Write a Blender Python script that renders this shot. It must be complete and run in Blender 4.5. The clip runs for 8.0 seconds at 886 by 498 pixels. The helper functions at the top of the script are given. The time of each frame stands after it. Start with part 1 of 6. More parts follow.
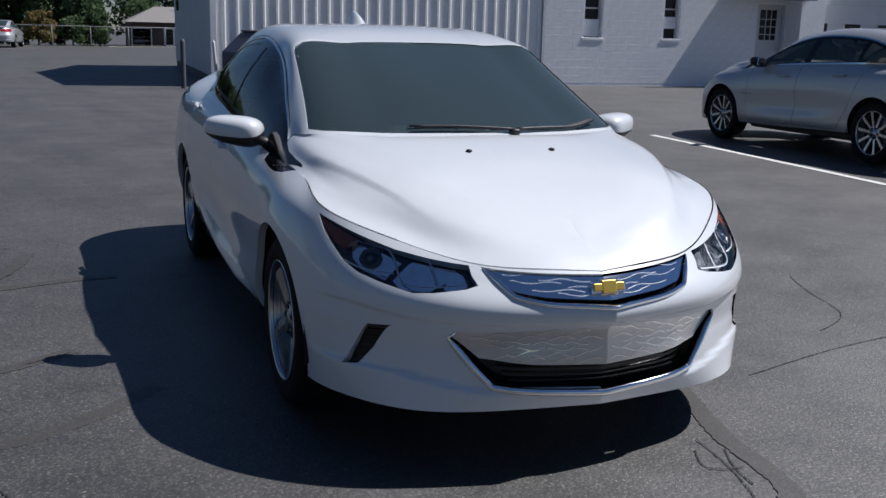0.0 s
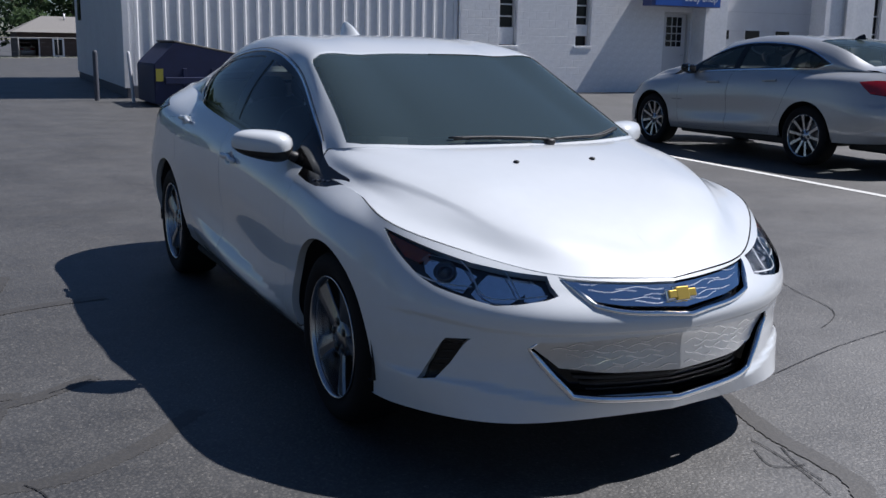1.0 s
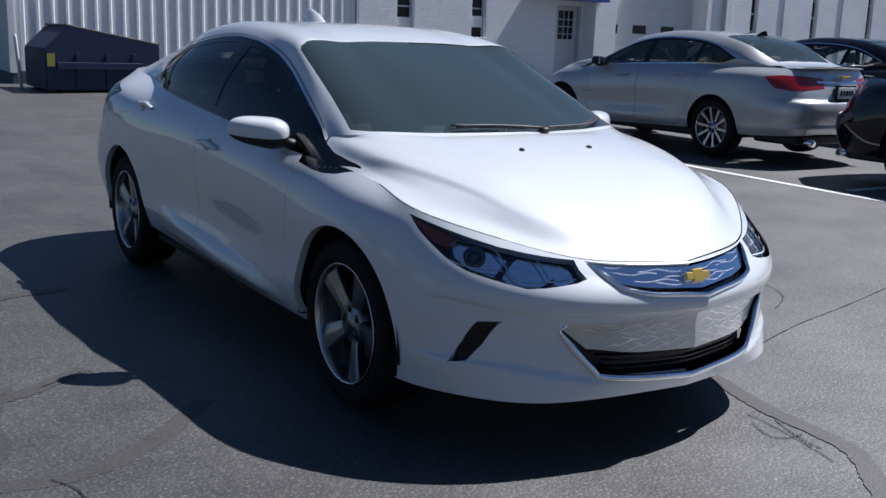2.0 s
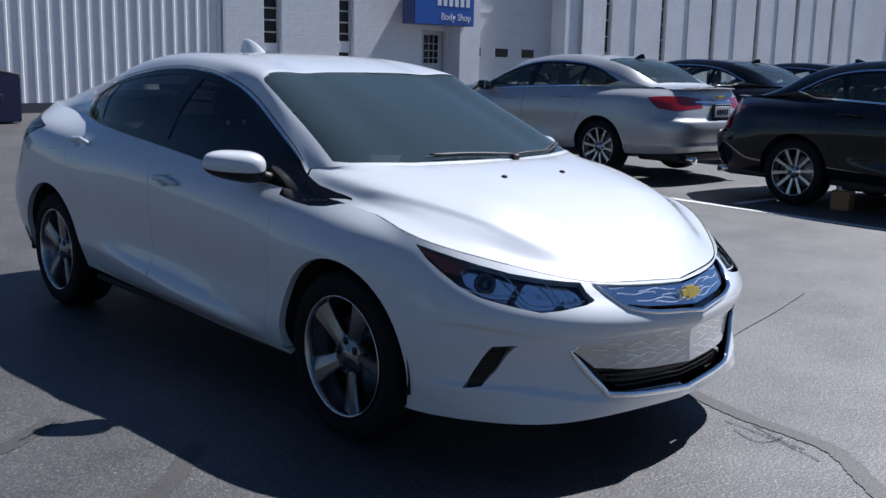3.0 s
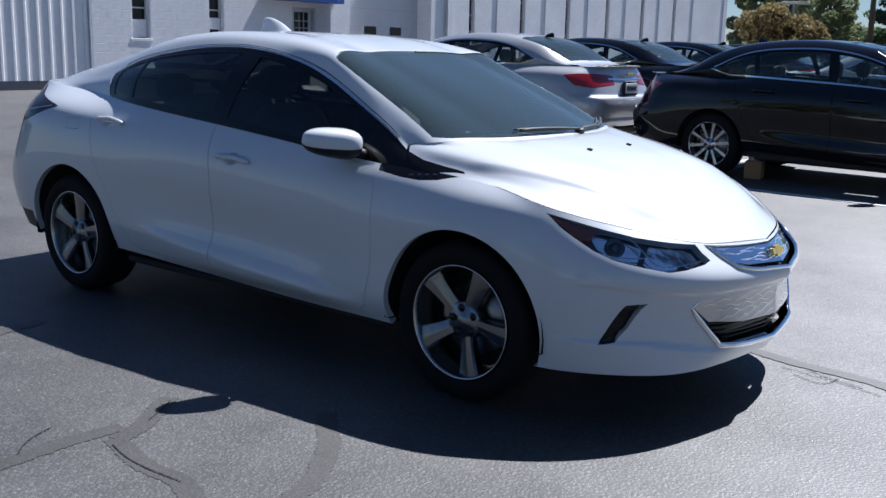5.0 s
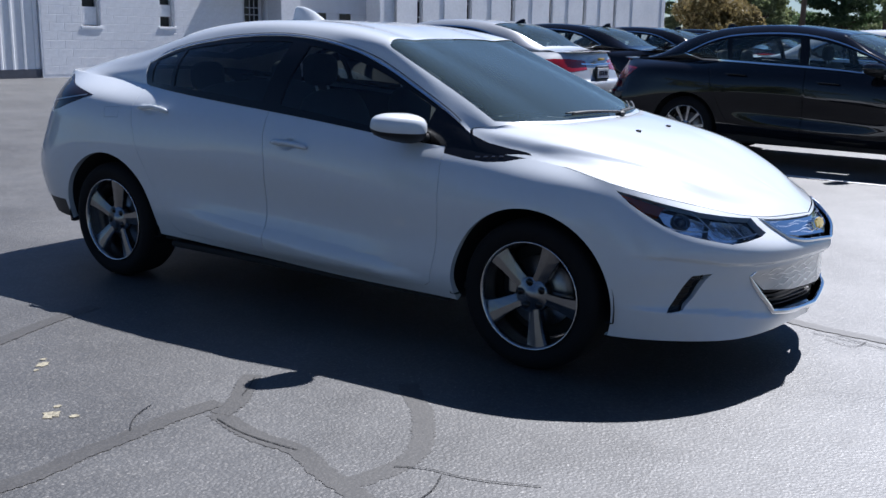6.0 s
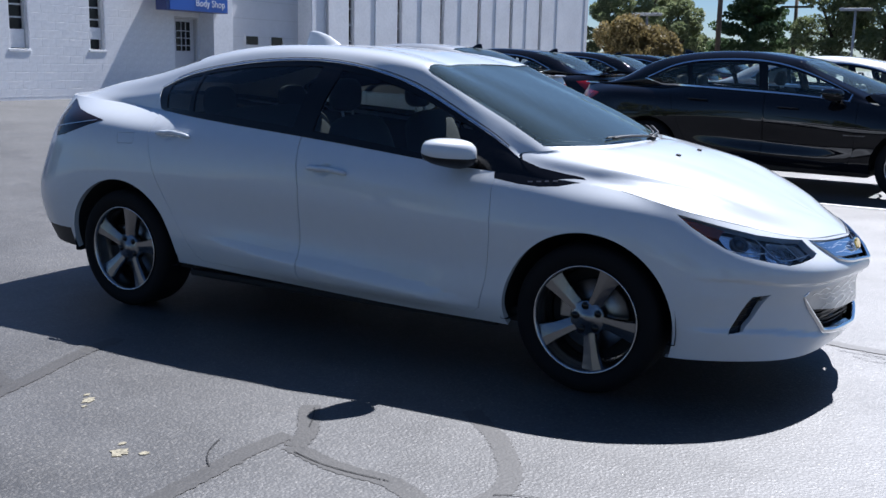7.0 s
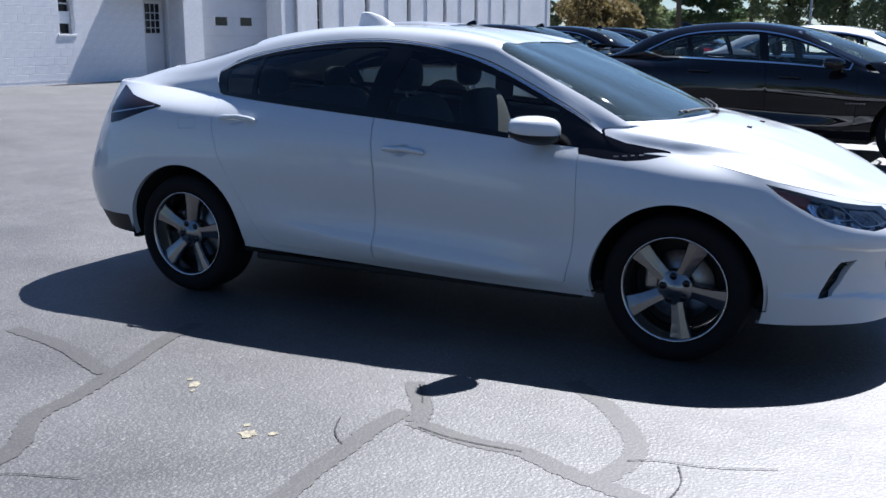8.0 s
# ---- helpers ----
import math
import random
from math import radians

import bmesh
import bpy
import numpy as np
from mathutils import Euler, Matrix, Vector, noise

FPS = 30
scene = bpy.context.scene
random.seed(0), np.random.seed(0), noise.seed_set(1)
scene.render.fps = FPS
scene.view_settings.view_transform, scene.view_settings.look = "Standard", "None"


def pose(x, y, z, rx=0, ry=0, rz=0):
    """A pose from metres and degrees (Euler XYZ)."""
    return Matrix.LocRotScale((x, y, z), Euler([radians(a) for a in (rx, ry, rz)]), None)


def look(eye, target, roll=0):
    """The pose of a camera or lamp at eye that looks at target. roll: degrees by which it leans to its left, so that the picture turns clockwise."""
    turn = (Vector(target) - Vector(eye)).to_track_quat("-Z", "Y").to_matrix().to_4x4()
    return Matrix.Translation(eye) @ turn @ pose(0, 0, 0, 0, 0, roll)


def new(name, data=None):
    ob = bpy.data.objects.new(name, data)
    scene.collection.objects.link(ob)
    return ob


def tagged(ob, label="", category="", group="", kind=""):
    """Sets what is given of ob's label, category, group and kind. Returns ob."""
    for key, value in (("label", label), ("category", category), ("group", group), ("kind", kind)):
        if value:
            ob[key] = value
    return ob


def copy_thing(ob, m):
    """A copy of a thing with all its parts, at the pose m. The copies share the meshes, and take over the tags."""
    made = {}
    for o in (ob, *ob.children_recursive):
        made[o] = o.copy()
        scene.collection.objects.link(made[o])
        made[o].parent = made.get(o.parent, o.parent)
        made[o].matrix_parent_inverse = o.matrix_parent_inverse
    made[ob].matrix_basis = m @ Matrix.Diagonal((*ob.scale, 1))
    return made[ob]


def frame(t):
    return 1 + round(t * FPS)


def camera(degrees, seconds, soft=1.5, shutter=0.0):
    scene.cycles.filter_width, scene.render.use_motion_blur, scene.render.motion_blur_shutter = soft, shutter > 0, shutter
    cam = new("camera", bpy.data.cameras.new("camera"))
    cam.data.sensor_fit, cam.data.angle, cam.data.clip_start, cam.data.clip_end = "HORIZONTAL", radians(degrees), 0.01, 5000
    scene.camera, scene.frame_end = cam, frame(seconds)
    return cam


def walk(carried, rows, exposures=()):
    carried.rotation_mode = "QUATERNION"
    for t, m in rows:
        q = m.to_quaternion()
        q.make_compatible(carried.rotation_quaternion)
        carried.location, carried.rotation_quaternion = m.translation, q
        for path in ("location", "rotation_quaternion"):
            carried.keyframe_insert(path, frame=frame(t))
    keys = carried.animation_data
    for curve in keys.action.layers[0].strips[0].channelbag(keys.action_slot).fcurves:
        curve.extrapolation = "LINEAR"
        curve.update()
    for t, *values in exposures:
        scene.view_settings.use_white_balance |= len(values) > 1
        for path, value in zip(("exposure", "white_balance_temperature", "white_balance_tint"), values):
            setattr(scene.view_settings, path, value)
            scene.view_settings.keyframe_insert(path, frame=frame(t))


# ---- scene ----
cam = camera(48.2, 8.0)
PATH = [
    (0, (-1.618, -3.608, 1.402), (-0.905, -1.788, 0.979), 1.4),
    (0.5, (-1.907, -3.52, 1.408), (-1.096, -1.742, 0.985), 0.9),
    (1, (-2.132, -3.365, 1.405), (-1.234, -1.624, 1.001), 1.0),
    (1.5, (-2.352, -3.26, 1.393), (-1.35, -1.578, 0.983), 2.2),
    (1.7, (-2.444, -3.230, 1.389), (-1.403, -1.574, 0.973), 2.3),
    (2.8, (-2.936, -2.937, 1.392), (-1.646, -1.455, 1.016), 1.1),
    (3, (-3.011, -2.879, 1.402), (-1.676, -1.434, 1.038), 1.3),
    (3.5, (-3.294, -2.776, 1.389), (-1.878, -1.42, 0.994), 2.1),
    (4, (-3.557, -2.671, 1.394), (-2.129, -1.33, 0.991), 1.6),
    (4.2, (-3.633, -2.587, 1.386), (-2.185, -1.261, 1.002), 1.2),
    (5.3, (-4.028, -2.174, 1.386), (-2.460, -1.008, 0.963), 1.4),
    (5.5, (-4.159, -2.126, 1.398), (-2.581, -0.977, 0.961), 1.2),
    (6, (-4.365, -1.951, 1.384), (-2.748, -0.852, 0.96), 1.1),
    (6.5, (-4.492, -1.666, 1.39), (-2.816, -0.638, 1.024), 1.3),
    (7, (-4.657, -1.452, 1.379), (-2.945, -0.488, 1.004), 1.3),
    (7.5, (-4.885, -1.252, 1.389), (-3.159, -0.333, 0.97), 0.8),
    (8, (-4.989, -0.991, 1.386), (-3.247, -0.104, 0.967), 0.1),
]
walk(cam, [(t, look(eye, target, roll)) for t, eye, target, roll in PATH],
     [(0.0, 0.28, 5900, 13), (1.5, 0.48, 5800, 13), (3.5, 0.62, 5650, 13), (5.5, 0.92, 5650, 13), (7.0, 1.02, 5620, 13), (8.0, 1.26, 5680, 13)])

# ---- daylight ----
SUN_FROM = Vector((0.685, -0.086, 1.0)).normalized()
world = bpy.data.worlds.new("world")
scene.world = world
world.use_nodes = True
wn = world.node_tree.nodes
sky = wn.new("ShaderNodeTexSky")
sky.sky_type = "NISHITA"
sky.sun_disc = False
sky.sun_elevation = math.asin(SUN_FROM.z)
sky.sun_rotation = radians(97.2)
sky.air_density, sky.dust_density, sky.ozone_density = 1.0, 0.0, 7.0
wn["Background"].inputs["Strength"].default_value = 0.037
world.node_tree.links.new(sky.outputs["Color"], wn["Background"].inputs["Color"])
sun = new("sun", bpy.data.lights.new("sun", "SUN"))
sun.data.energy, sun.data.angle, sun.data.color = 4.9, radians(0.53), (1.0, 0.94, 0.86)
sun.matrix_world = look(SUN_FROM * 40, (0, 0, 0))


# ---- materials ----
def material(name, color, rough=0.5, metal=0.0, coat=0.0, coat_rough=0.03, spec=0.5, vary=0.0, scale=6.0, bump=0.0, bump_scale=60.0, emit=0.0, glass=0.0):
    """A plain surface with a little uneven colour, gloss and relief."""
    m = bpy.data.materials.new(name)
    m.use_nodes = True
    nt = m.node_tree
    b = nt.nodes["Principled BSDF"]
    b.inputs["Base Color"].default_value = (*color, 1)
    b.inputs["Roughness"].default_value = rough
    b.inputs["Metallic"].default_value = metal
    b.inputs["Coat Weight"].default_value = coat
    b.inputs["Coat Roughness"].default_value = coat_rough
    b.inputs["Specular IOR Level"].default_value = spec
    b.inputs["Transmission Weight"].default_value = glass
    if emit:
        b.inputs["Emission Color"].default_value = (*color, 1)
        b.inputs["Emission Strength"].default_value = emit
    if vary or bump:
        co = nt.nodes.new("ShaderNodeTexCoord")
    if vary:
        n1, n2 = nt.nodes.new("ShaderNodeTexNoise"), nt.nodes.new("ShaderNodeTexNoise")
        n1.inputs["Scale"].default_value, n1.inputs["Detail"].default_value = scale, 6
        n2.inputs["Scale"].default_value, n2.inputs["Detail"].default_value = scale * 11, 3
        mix = nt.nodes.new("ShaderNodeMath")
        mix.operation = "ADD"
        ramp = nt.nodes.new("ShaderNodeMapRange")
        ramp.inputs["From Min"].default_value, ramp.inputs["From Max"].default_value = 0.7, 1.3
        ramp.inputs["To Min"].default_value, ramp.inputs["To Max"].default_value = 1 - vary, 1 + vary
        mul = nt.nodes.new("ShaderNodeVectorMath")
        mul.operation = "SCALE"
        mul.inputs[0].default_value = color
        for n in (n1, n2):
            nt.links.new(co.outputs["Object"], n.inputs["Vector"])
        nt.links.new(n1.outputs["Fac"], mix.inputs[0])
        nt.links.new(n2.outputs["Fac"], mix.inputs[1])
        nt.links.new(mix.outputs[0], ramp.inputs["Value"])
        nt.links.new(ramp.outputs[0], mul.inputs["Scale"])
        nt.links.new(mul.outputs[0], b.inputs["Base Color"])
    if bump:
        nb, bp = nt.nodes.new("ShaderNodeTexNoise"), nt.nodes.new("ShaderNodeBump")
        nb.inputs["Scale"].default_value, nb.inputs["Detail"].default_value = bump_scale, 4
        bp.inputs["Strength"].default_value, bp.inputs["Distance"].default_value = bump, 0.01
        nt.links.new(co.outputs["Object"], nb.inputs["Vector"])
        nt.links.new(nb.outputs["Fac"], bp.inputs["Height"])
        nt.links.new(bp.outputs["Normal"], b.inputs["Normal"])
    return m


def pane_material(name, tint, ior=1.5, film=0.0):
    """A thin sheet of tinted glass: clear with a Fresnel gloss."""
    m = bpy.data.materials.new(name)
    m.use_nodes = True
    nt = m.node_tree
    nt.nodes.remove(nt.nodes["Principled BSDF"])
    tr, gl, mx, fr = (nt.nodes.new("ShaderNode" + k) for k in ("BsdfTransparent", "BsdfGlossy", "MixShader", "Fresnel"))
    tr.inputs["Color"].default_value = (*tint, 1)
    gl.inputs["Roughness"].default_value = 0.015
    fr.inputs["IOR"].default_value = ior
    nt.links.new(fr.outputs[0], mx.inputs[0])
    nt.links.new(tr.outputs[0], mx.inputs[1])
    nt.links.new(gl.outputs[0], mx.inputs[2])
    if film:
        # thin sun-catching film of dust, with the sky's teal sheen put into its colour
        df, m2 = nt.nodes.new("ShaderNodeBsdfDiffuse"), nt.nodes.new("ShaderNodeMixShader")
        df.inputs["Color"].default_value = (0.46, 0.66, 0.70, 1)
        m2.inputs[0].default_value = film
        nt.links.new(mx.outputs[0], m2.inputs[1])
        nt.links.new(df.outputs[0], m2.inputs[2])
        mx = m2
    nt.links.new(mx.outputs[0], nt.nodes["Material Output"].inputs["Surface"])
    return m


def asphalt_material(name, dark, light, seal=False):
    """Worn asphalt: fine stones, broad stains, tyre-polished streaks."""
    m = bpy.data.materials.new(name)
    m.use_nodes = True
    nt = m.node_tree
    b = nt.nodes["Principled BSDF"]
    co = nt.nodes.new("ShaderNodeTexCoord")

    def tex(kind, scale, detail=4, rough=0.6):
        n = nt.nodes.new(kind)
        n.inputs["Scale"].default_value = scale
        if kind == "ShaderNodeTexNoise":
            n.inputs["Detail"].default_value, n.inputs["Roughness"].default_value = detail, rough
        nt.links.new(co.outputs["Object"], n.inputs["Vector"])
        return n

    def ramp(src, a, c, lo, hi):
        r = nt.nodes.new("ShaderNodeMapRange")
        r.inputs["From Min"].default_value, r.inputs["From Max"].default_value = a, c
        r.inputs["To Min"].default_value, r.inputs["To Max"].default_value = lo, hi
        nt.links.new(src, r.inputs["Value"])
        return r.outputs[0]

    def math_node(op, p, q):
        n = nt.nodes.new("ShaderNodeMath")
        n.operation = op
        for i, s in enumerate((p, q)):
            if isinstance(s, float):
                n.inputs[i].default_value = s
            else:
                nt.links.new(s, n.inputs[i])
        return n.outputs[0]

    broad = ramp(tex("ShaderNodeTexNoise", 0.22, 5).outputs["Fac"], 0.3, 0.7, 0.0, 1.0)
    patch = ramp(tex("ShaderNodeTexNoise", 1.7, 6, 0.7).outputs["Fac"], 0.35, 0.68, 0.0, 1.0)
    stone = tex("ShaderNodeTexVoronoi", 82.0)
    grit = ramp(stone.outputs["Distance"], 0.1, 0.75, 1.25, 0.8) if seal else ramp(stone.outputs["Distance"], 0.1, 0.75, 1.5, 0.4)
    fleck = ramp(tex("ShaderNodeTexNoise", 62.0, 3).outputs["Fac"], 0.58, 0.74, 0.0, 0.8 if seal else 4.0)
    mixf = math_node("ADD", math_node("MULTIPLY", broad, 0.55), math_node("MULTIPLY", patch, 0.45))
    col = nt.nodes.new("ShaderNodeMix")
    col.data_type = "RGBA"
    col.inputs[6].default_value, col.inputs[7].default_value = (*dark, 1), (*light, 1)
    nt.links.new(mixf, col.inputs[0])
    sc = nt.nodes.new("ShaderNodeVectorMath")
    sc.operation = "SCALE"
    nt.links.new(col.outputs[2], sc.inputs[0])
    nt.links.new(math_node("MULTIPLY", math_node("ADD", grit, fleck), ramp(stone.outputs["Color"], 0.15, 0.85, 0.85 if seal else 0.45, 1.15 if seal else 1.55)), sc.inputs["Scale"])
    nt.links.new(sc.outputs[0], b.inputs["Base Color"])
    b.inputs["Specular IOR Level"].default_value = 0.7
    b.inputs["IOR"].default_value = 1.66 if seal else 1.76
    nt.links.new(ramp(patch, 0.0, 1.0, 0.58, 0.66) if seal else ramp(patch, 0.0, 1.0, 0.57, 0.66), b.inputs["Roughness"])
    if not seal:
        nt.links.new(ramp(tex("ShaderNodeTexNoise", 0.9, 7, 0.72).outputs["Fac"], 0.36, 0.64, 0.72, 1.0), b.inputs["Specular IOR Level"])
    bp = nt.nodes.new("ShaderNodeBump")
    bp.inputs["Strength"].default_value, bp.inputs["Distance"].default_value = 0.16 if seal else 0.32, 0.005
    pebble = math_node("MULTIPLY", ramp(stone.outputs["Distance"], 0.0, 0.8, 1.0, 0.0), ramp(stone.outputs["Color"], 0.1, 0.9, 0.3, 1.0))
    nt.links.new(math_node("ADD", pebble, math_node("MULTIPLY", tex("ShaderNodeTexNoise", 150.0, 3, 0.7).outputs["Fac"], 0.5)), bp.inputs["Height"])
    nt.links.new(bp.outputs["Normal"], b.inputs["Normal"])
    return m


WHITE_PAINT = material("white_paint", (0.605, 0.630, 0.652), 0.35, coat=1.0, coat_rough=0.02, vary=0.015, scale=2.0)
SILVER_PAINT = material("silver_paint", (0.44, 0.45, 0.46), 0.40, metal=0.45, coat=1.0, vary=0.02, scale=3.0)
BLACK_PAINT = material("black_paint", (0.006, 0.006, 0.008), 0.4, coat=1.0, spec=0.0)
NAVY_PAINT = material("dark_blue_paint", (0.008, 0.010, 0.020), 0.4, coat=0.8, spec=0.0)
GLOSS_BLACK = material("gloss_black", (0.006, 0.006, 0.007), 0.12, spec=0.35)
BLACK_PLASTIC = material("black_plastic", (0.012, 0.012, 0.013), 0.5, vary=0.1, scale=20, bump=0.1, bump_scale=300)
RUBBER = material("tyre_rubber", (0.007, 0.007, 0.008), 0.8, spec=0.2, vary=0.15, scale=12, bump=0.15, bump_scale=200)
ALLOY = material("alloy", (0.52, 0.52, 0.53), 0.26, metal=1.0, vary=0.05, scale=9)
ALLOY_GREY = material("grey_alloy", (0.27, 0.27, 0.275), 0.26, metal=1.0, vary=0.06, scale=9)
ALLOY_DARK = material("alloy_dark", (0.16, 0.16, 0.17), 0.35, metal=1.0)
STEEL = material("brake_steel", (0.32, 0.31, 0.30), 0.35, metal=1.0, vary=0.2, scale=30)
CHROME = material("chrome", (0.80, 0.81, 0.83), 0.05, metal=1.0)
SATIN = material("satin_silver", (0.56, 0.57, 0.58), 0.28, metal=0.85, vary=0.05, scale=30)
WAVE = material("bright_wave_relief", (0.70, 0.72, 0.76), 0.3, coat=0.4)
GOLD = material("gold_emblem", (0.72, 0.47, 0.08), 0.3, metal=0.7, coat=0.5)
DARK_GAP = material("shut_line", (0.008, 0.008, 0.009), 0.8)
CABIN = material("dark_cabin_cloth", (0.030, 0.030, 0.032), 0.85, vary=0.15, scale=30, bump=0.2, bump_scale=250)
CABIN_GREY = material("grey_cabin_trim", (0.07, 0.07, 0.07), 0.7, vary=0.1, scale=20)
WINDSCREEN = pane_material("windscreen_glass", (0.74, 0.82, 0.81), 1.9, 0.06)
SIDE_GLASS = pane_material("side_glass", (0.84, 0.90, 0.88), 1.55)
PRIVACY_GLASS = pane_material("rear_side_glass", (0.48, 0.53, 0.52), 1.55)
SALOON_GLASS = pane_material("saloon_glass", (0.90, 0.95, 0.93), 1.5, 0.05)
LENS = pane_material("lamp_lens", (0.96, 0.97, 0.98), 1.4)
REFLECTOR = material("lamp_reflector", (0.88, 0.90, 0.93), 0.14, metal=1.0, bump=0.45, bump_scale=20)
PROJECTOR = material("projector_lens", (0.05, 0.06, 0.085), 0.08, coat=1.0)
LAMP_DARK = material("lamp_bezel", (0.035, 0.036, 0.040), 0.25, coat=0.3)
AMBER = material("amber_reflector", (0.30, 0.055, 0.014), 0.2, coat=0.7)
RED_LENS = material("red_lamp_lens", (0.28, 0.006, 0.008), 0.1, coat=1.0)
SMOKED = material("smoked_lamp_lens", (0.018, 0.012, 0.013), 0.1, spec=0.4)
PAPER = material("white_paper", (0.75, 0.75, 0.73), 0.7)
ASPHALT = asphalt_material("asphalt", (0.0190, 0.0174, 0.0154), (0.0350, 0.0322, 0.0279))
SEALANT = asphalt_material("crack_filler", (0.027, 0.0245, 0.0213), (0.039, 0.0355, 0.0306), True)
CRACK = material("open_crack", (0.014, 0.013, 0.0125), 0.62, vary=0.3, scale=30)
LINE_PAINT = material("line_paint", (0.62, 0.62, 0.60), 0.6, vary=0.12, scale=14, bump=0.2, bump_scale=200)
CHALK = material("pale_spill", (0.26, 0.235, 0.17), 0.9, vary=0.5, scale=50)

# ---- smooth car surfaces ----
def bend(t, p):
    """Second derivatives of the natural cubic spline through p at the knots t."""
    n, h = len(t), np.diff(t)
    a, r = np.eye(n), np.zeros_like(p)
    for i in range(1, n - 1):
        a[i, i - 1], a[i, i], a[i, i + 1] = h[i - 1], 2 * (h[i - 1] + h[i]), h[i]
        r[i] = 6 * ((p[i + 1] - p[i]) / h[i] - (p[i] - p[i - 1]) / h[i - 1])
    return np.linalg.solve(a, r)


def spline(t, p, m, x):
    """A natural cubic spline at x, carried on straight past its ends."""
    xi = np.clip(x, t[0], t[-1])
    i = np.clip(np.searchsorted(t, xi, side="right") - 1, 0, len(t) - 2)
    d, e, w = (t[i + 1] - xi)[:, None], (xi - t[i])[:, None], (t[i + 1] - t[i])[:, None]
    y0, y1, m0, m1 = p[i], p[i + 1], m[i], m[i + 1]
    out = (m0 * d ** 3 + m1 * e ** 3) / (6 * w) + (y0 / w - m0 * w / 6) * d + (y1 / w - m1 * w / 6) * e
    slope = (-m0 * d ** 2 + m1 * e ** 2) / (2 * w) - (y0 / w - m0 * w / 6) + (y1 / w - m1 * w / 6)
    return out + slope * (x - xi)[:, None]


class Row:
    """A space curve through design stations."""

    def __init__(self, knots, pts, kink=0):
        t, p = np.asarray(knots, float), np.asarray(pts, float)
        self.kink = kink
        self.pieces = [(q, r, bend(q, r)) for q, r in ([(t[:kink + 1], p[:kink + 1]), (t[kink:], p[kink:])] if kink else [(t, p)])]

    def __call__(self, u):
        u = np.atleast_1d(np.asarray(u, float))
        if not self.kink:
            return spline(*self.pieces[0], u)
        return np.where((u < self.pieces[1][0][0])[:, None], spline(*self.pieces[0], u), spline(*self.pieces[1], u))


def chords(rows):
    p = np.asarray(rows, float)
    d = np.linalg.norm(np.diff(p, axis=1), axis=2).mean(0)
    return np.r_[0, np.cumsum(np.maximum(d, 0.02))]


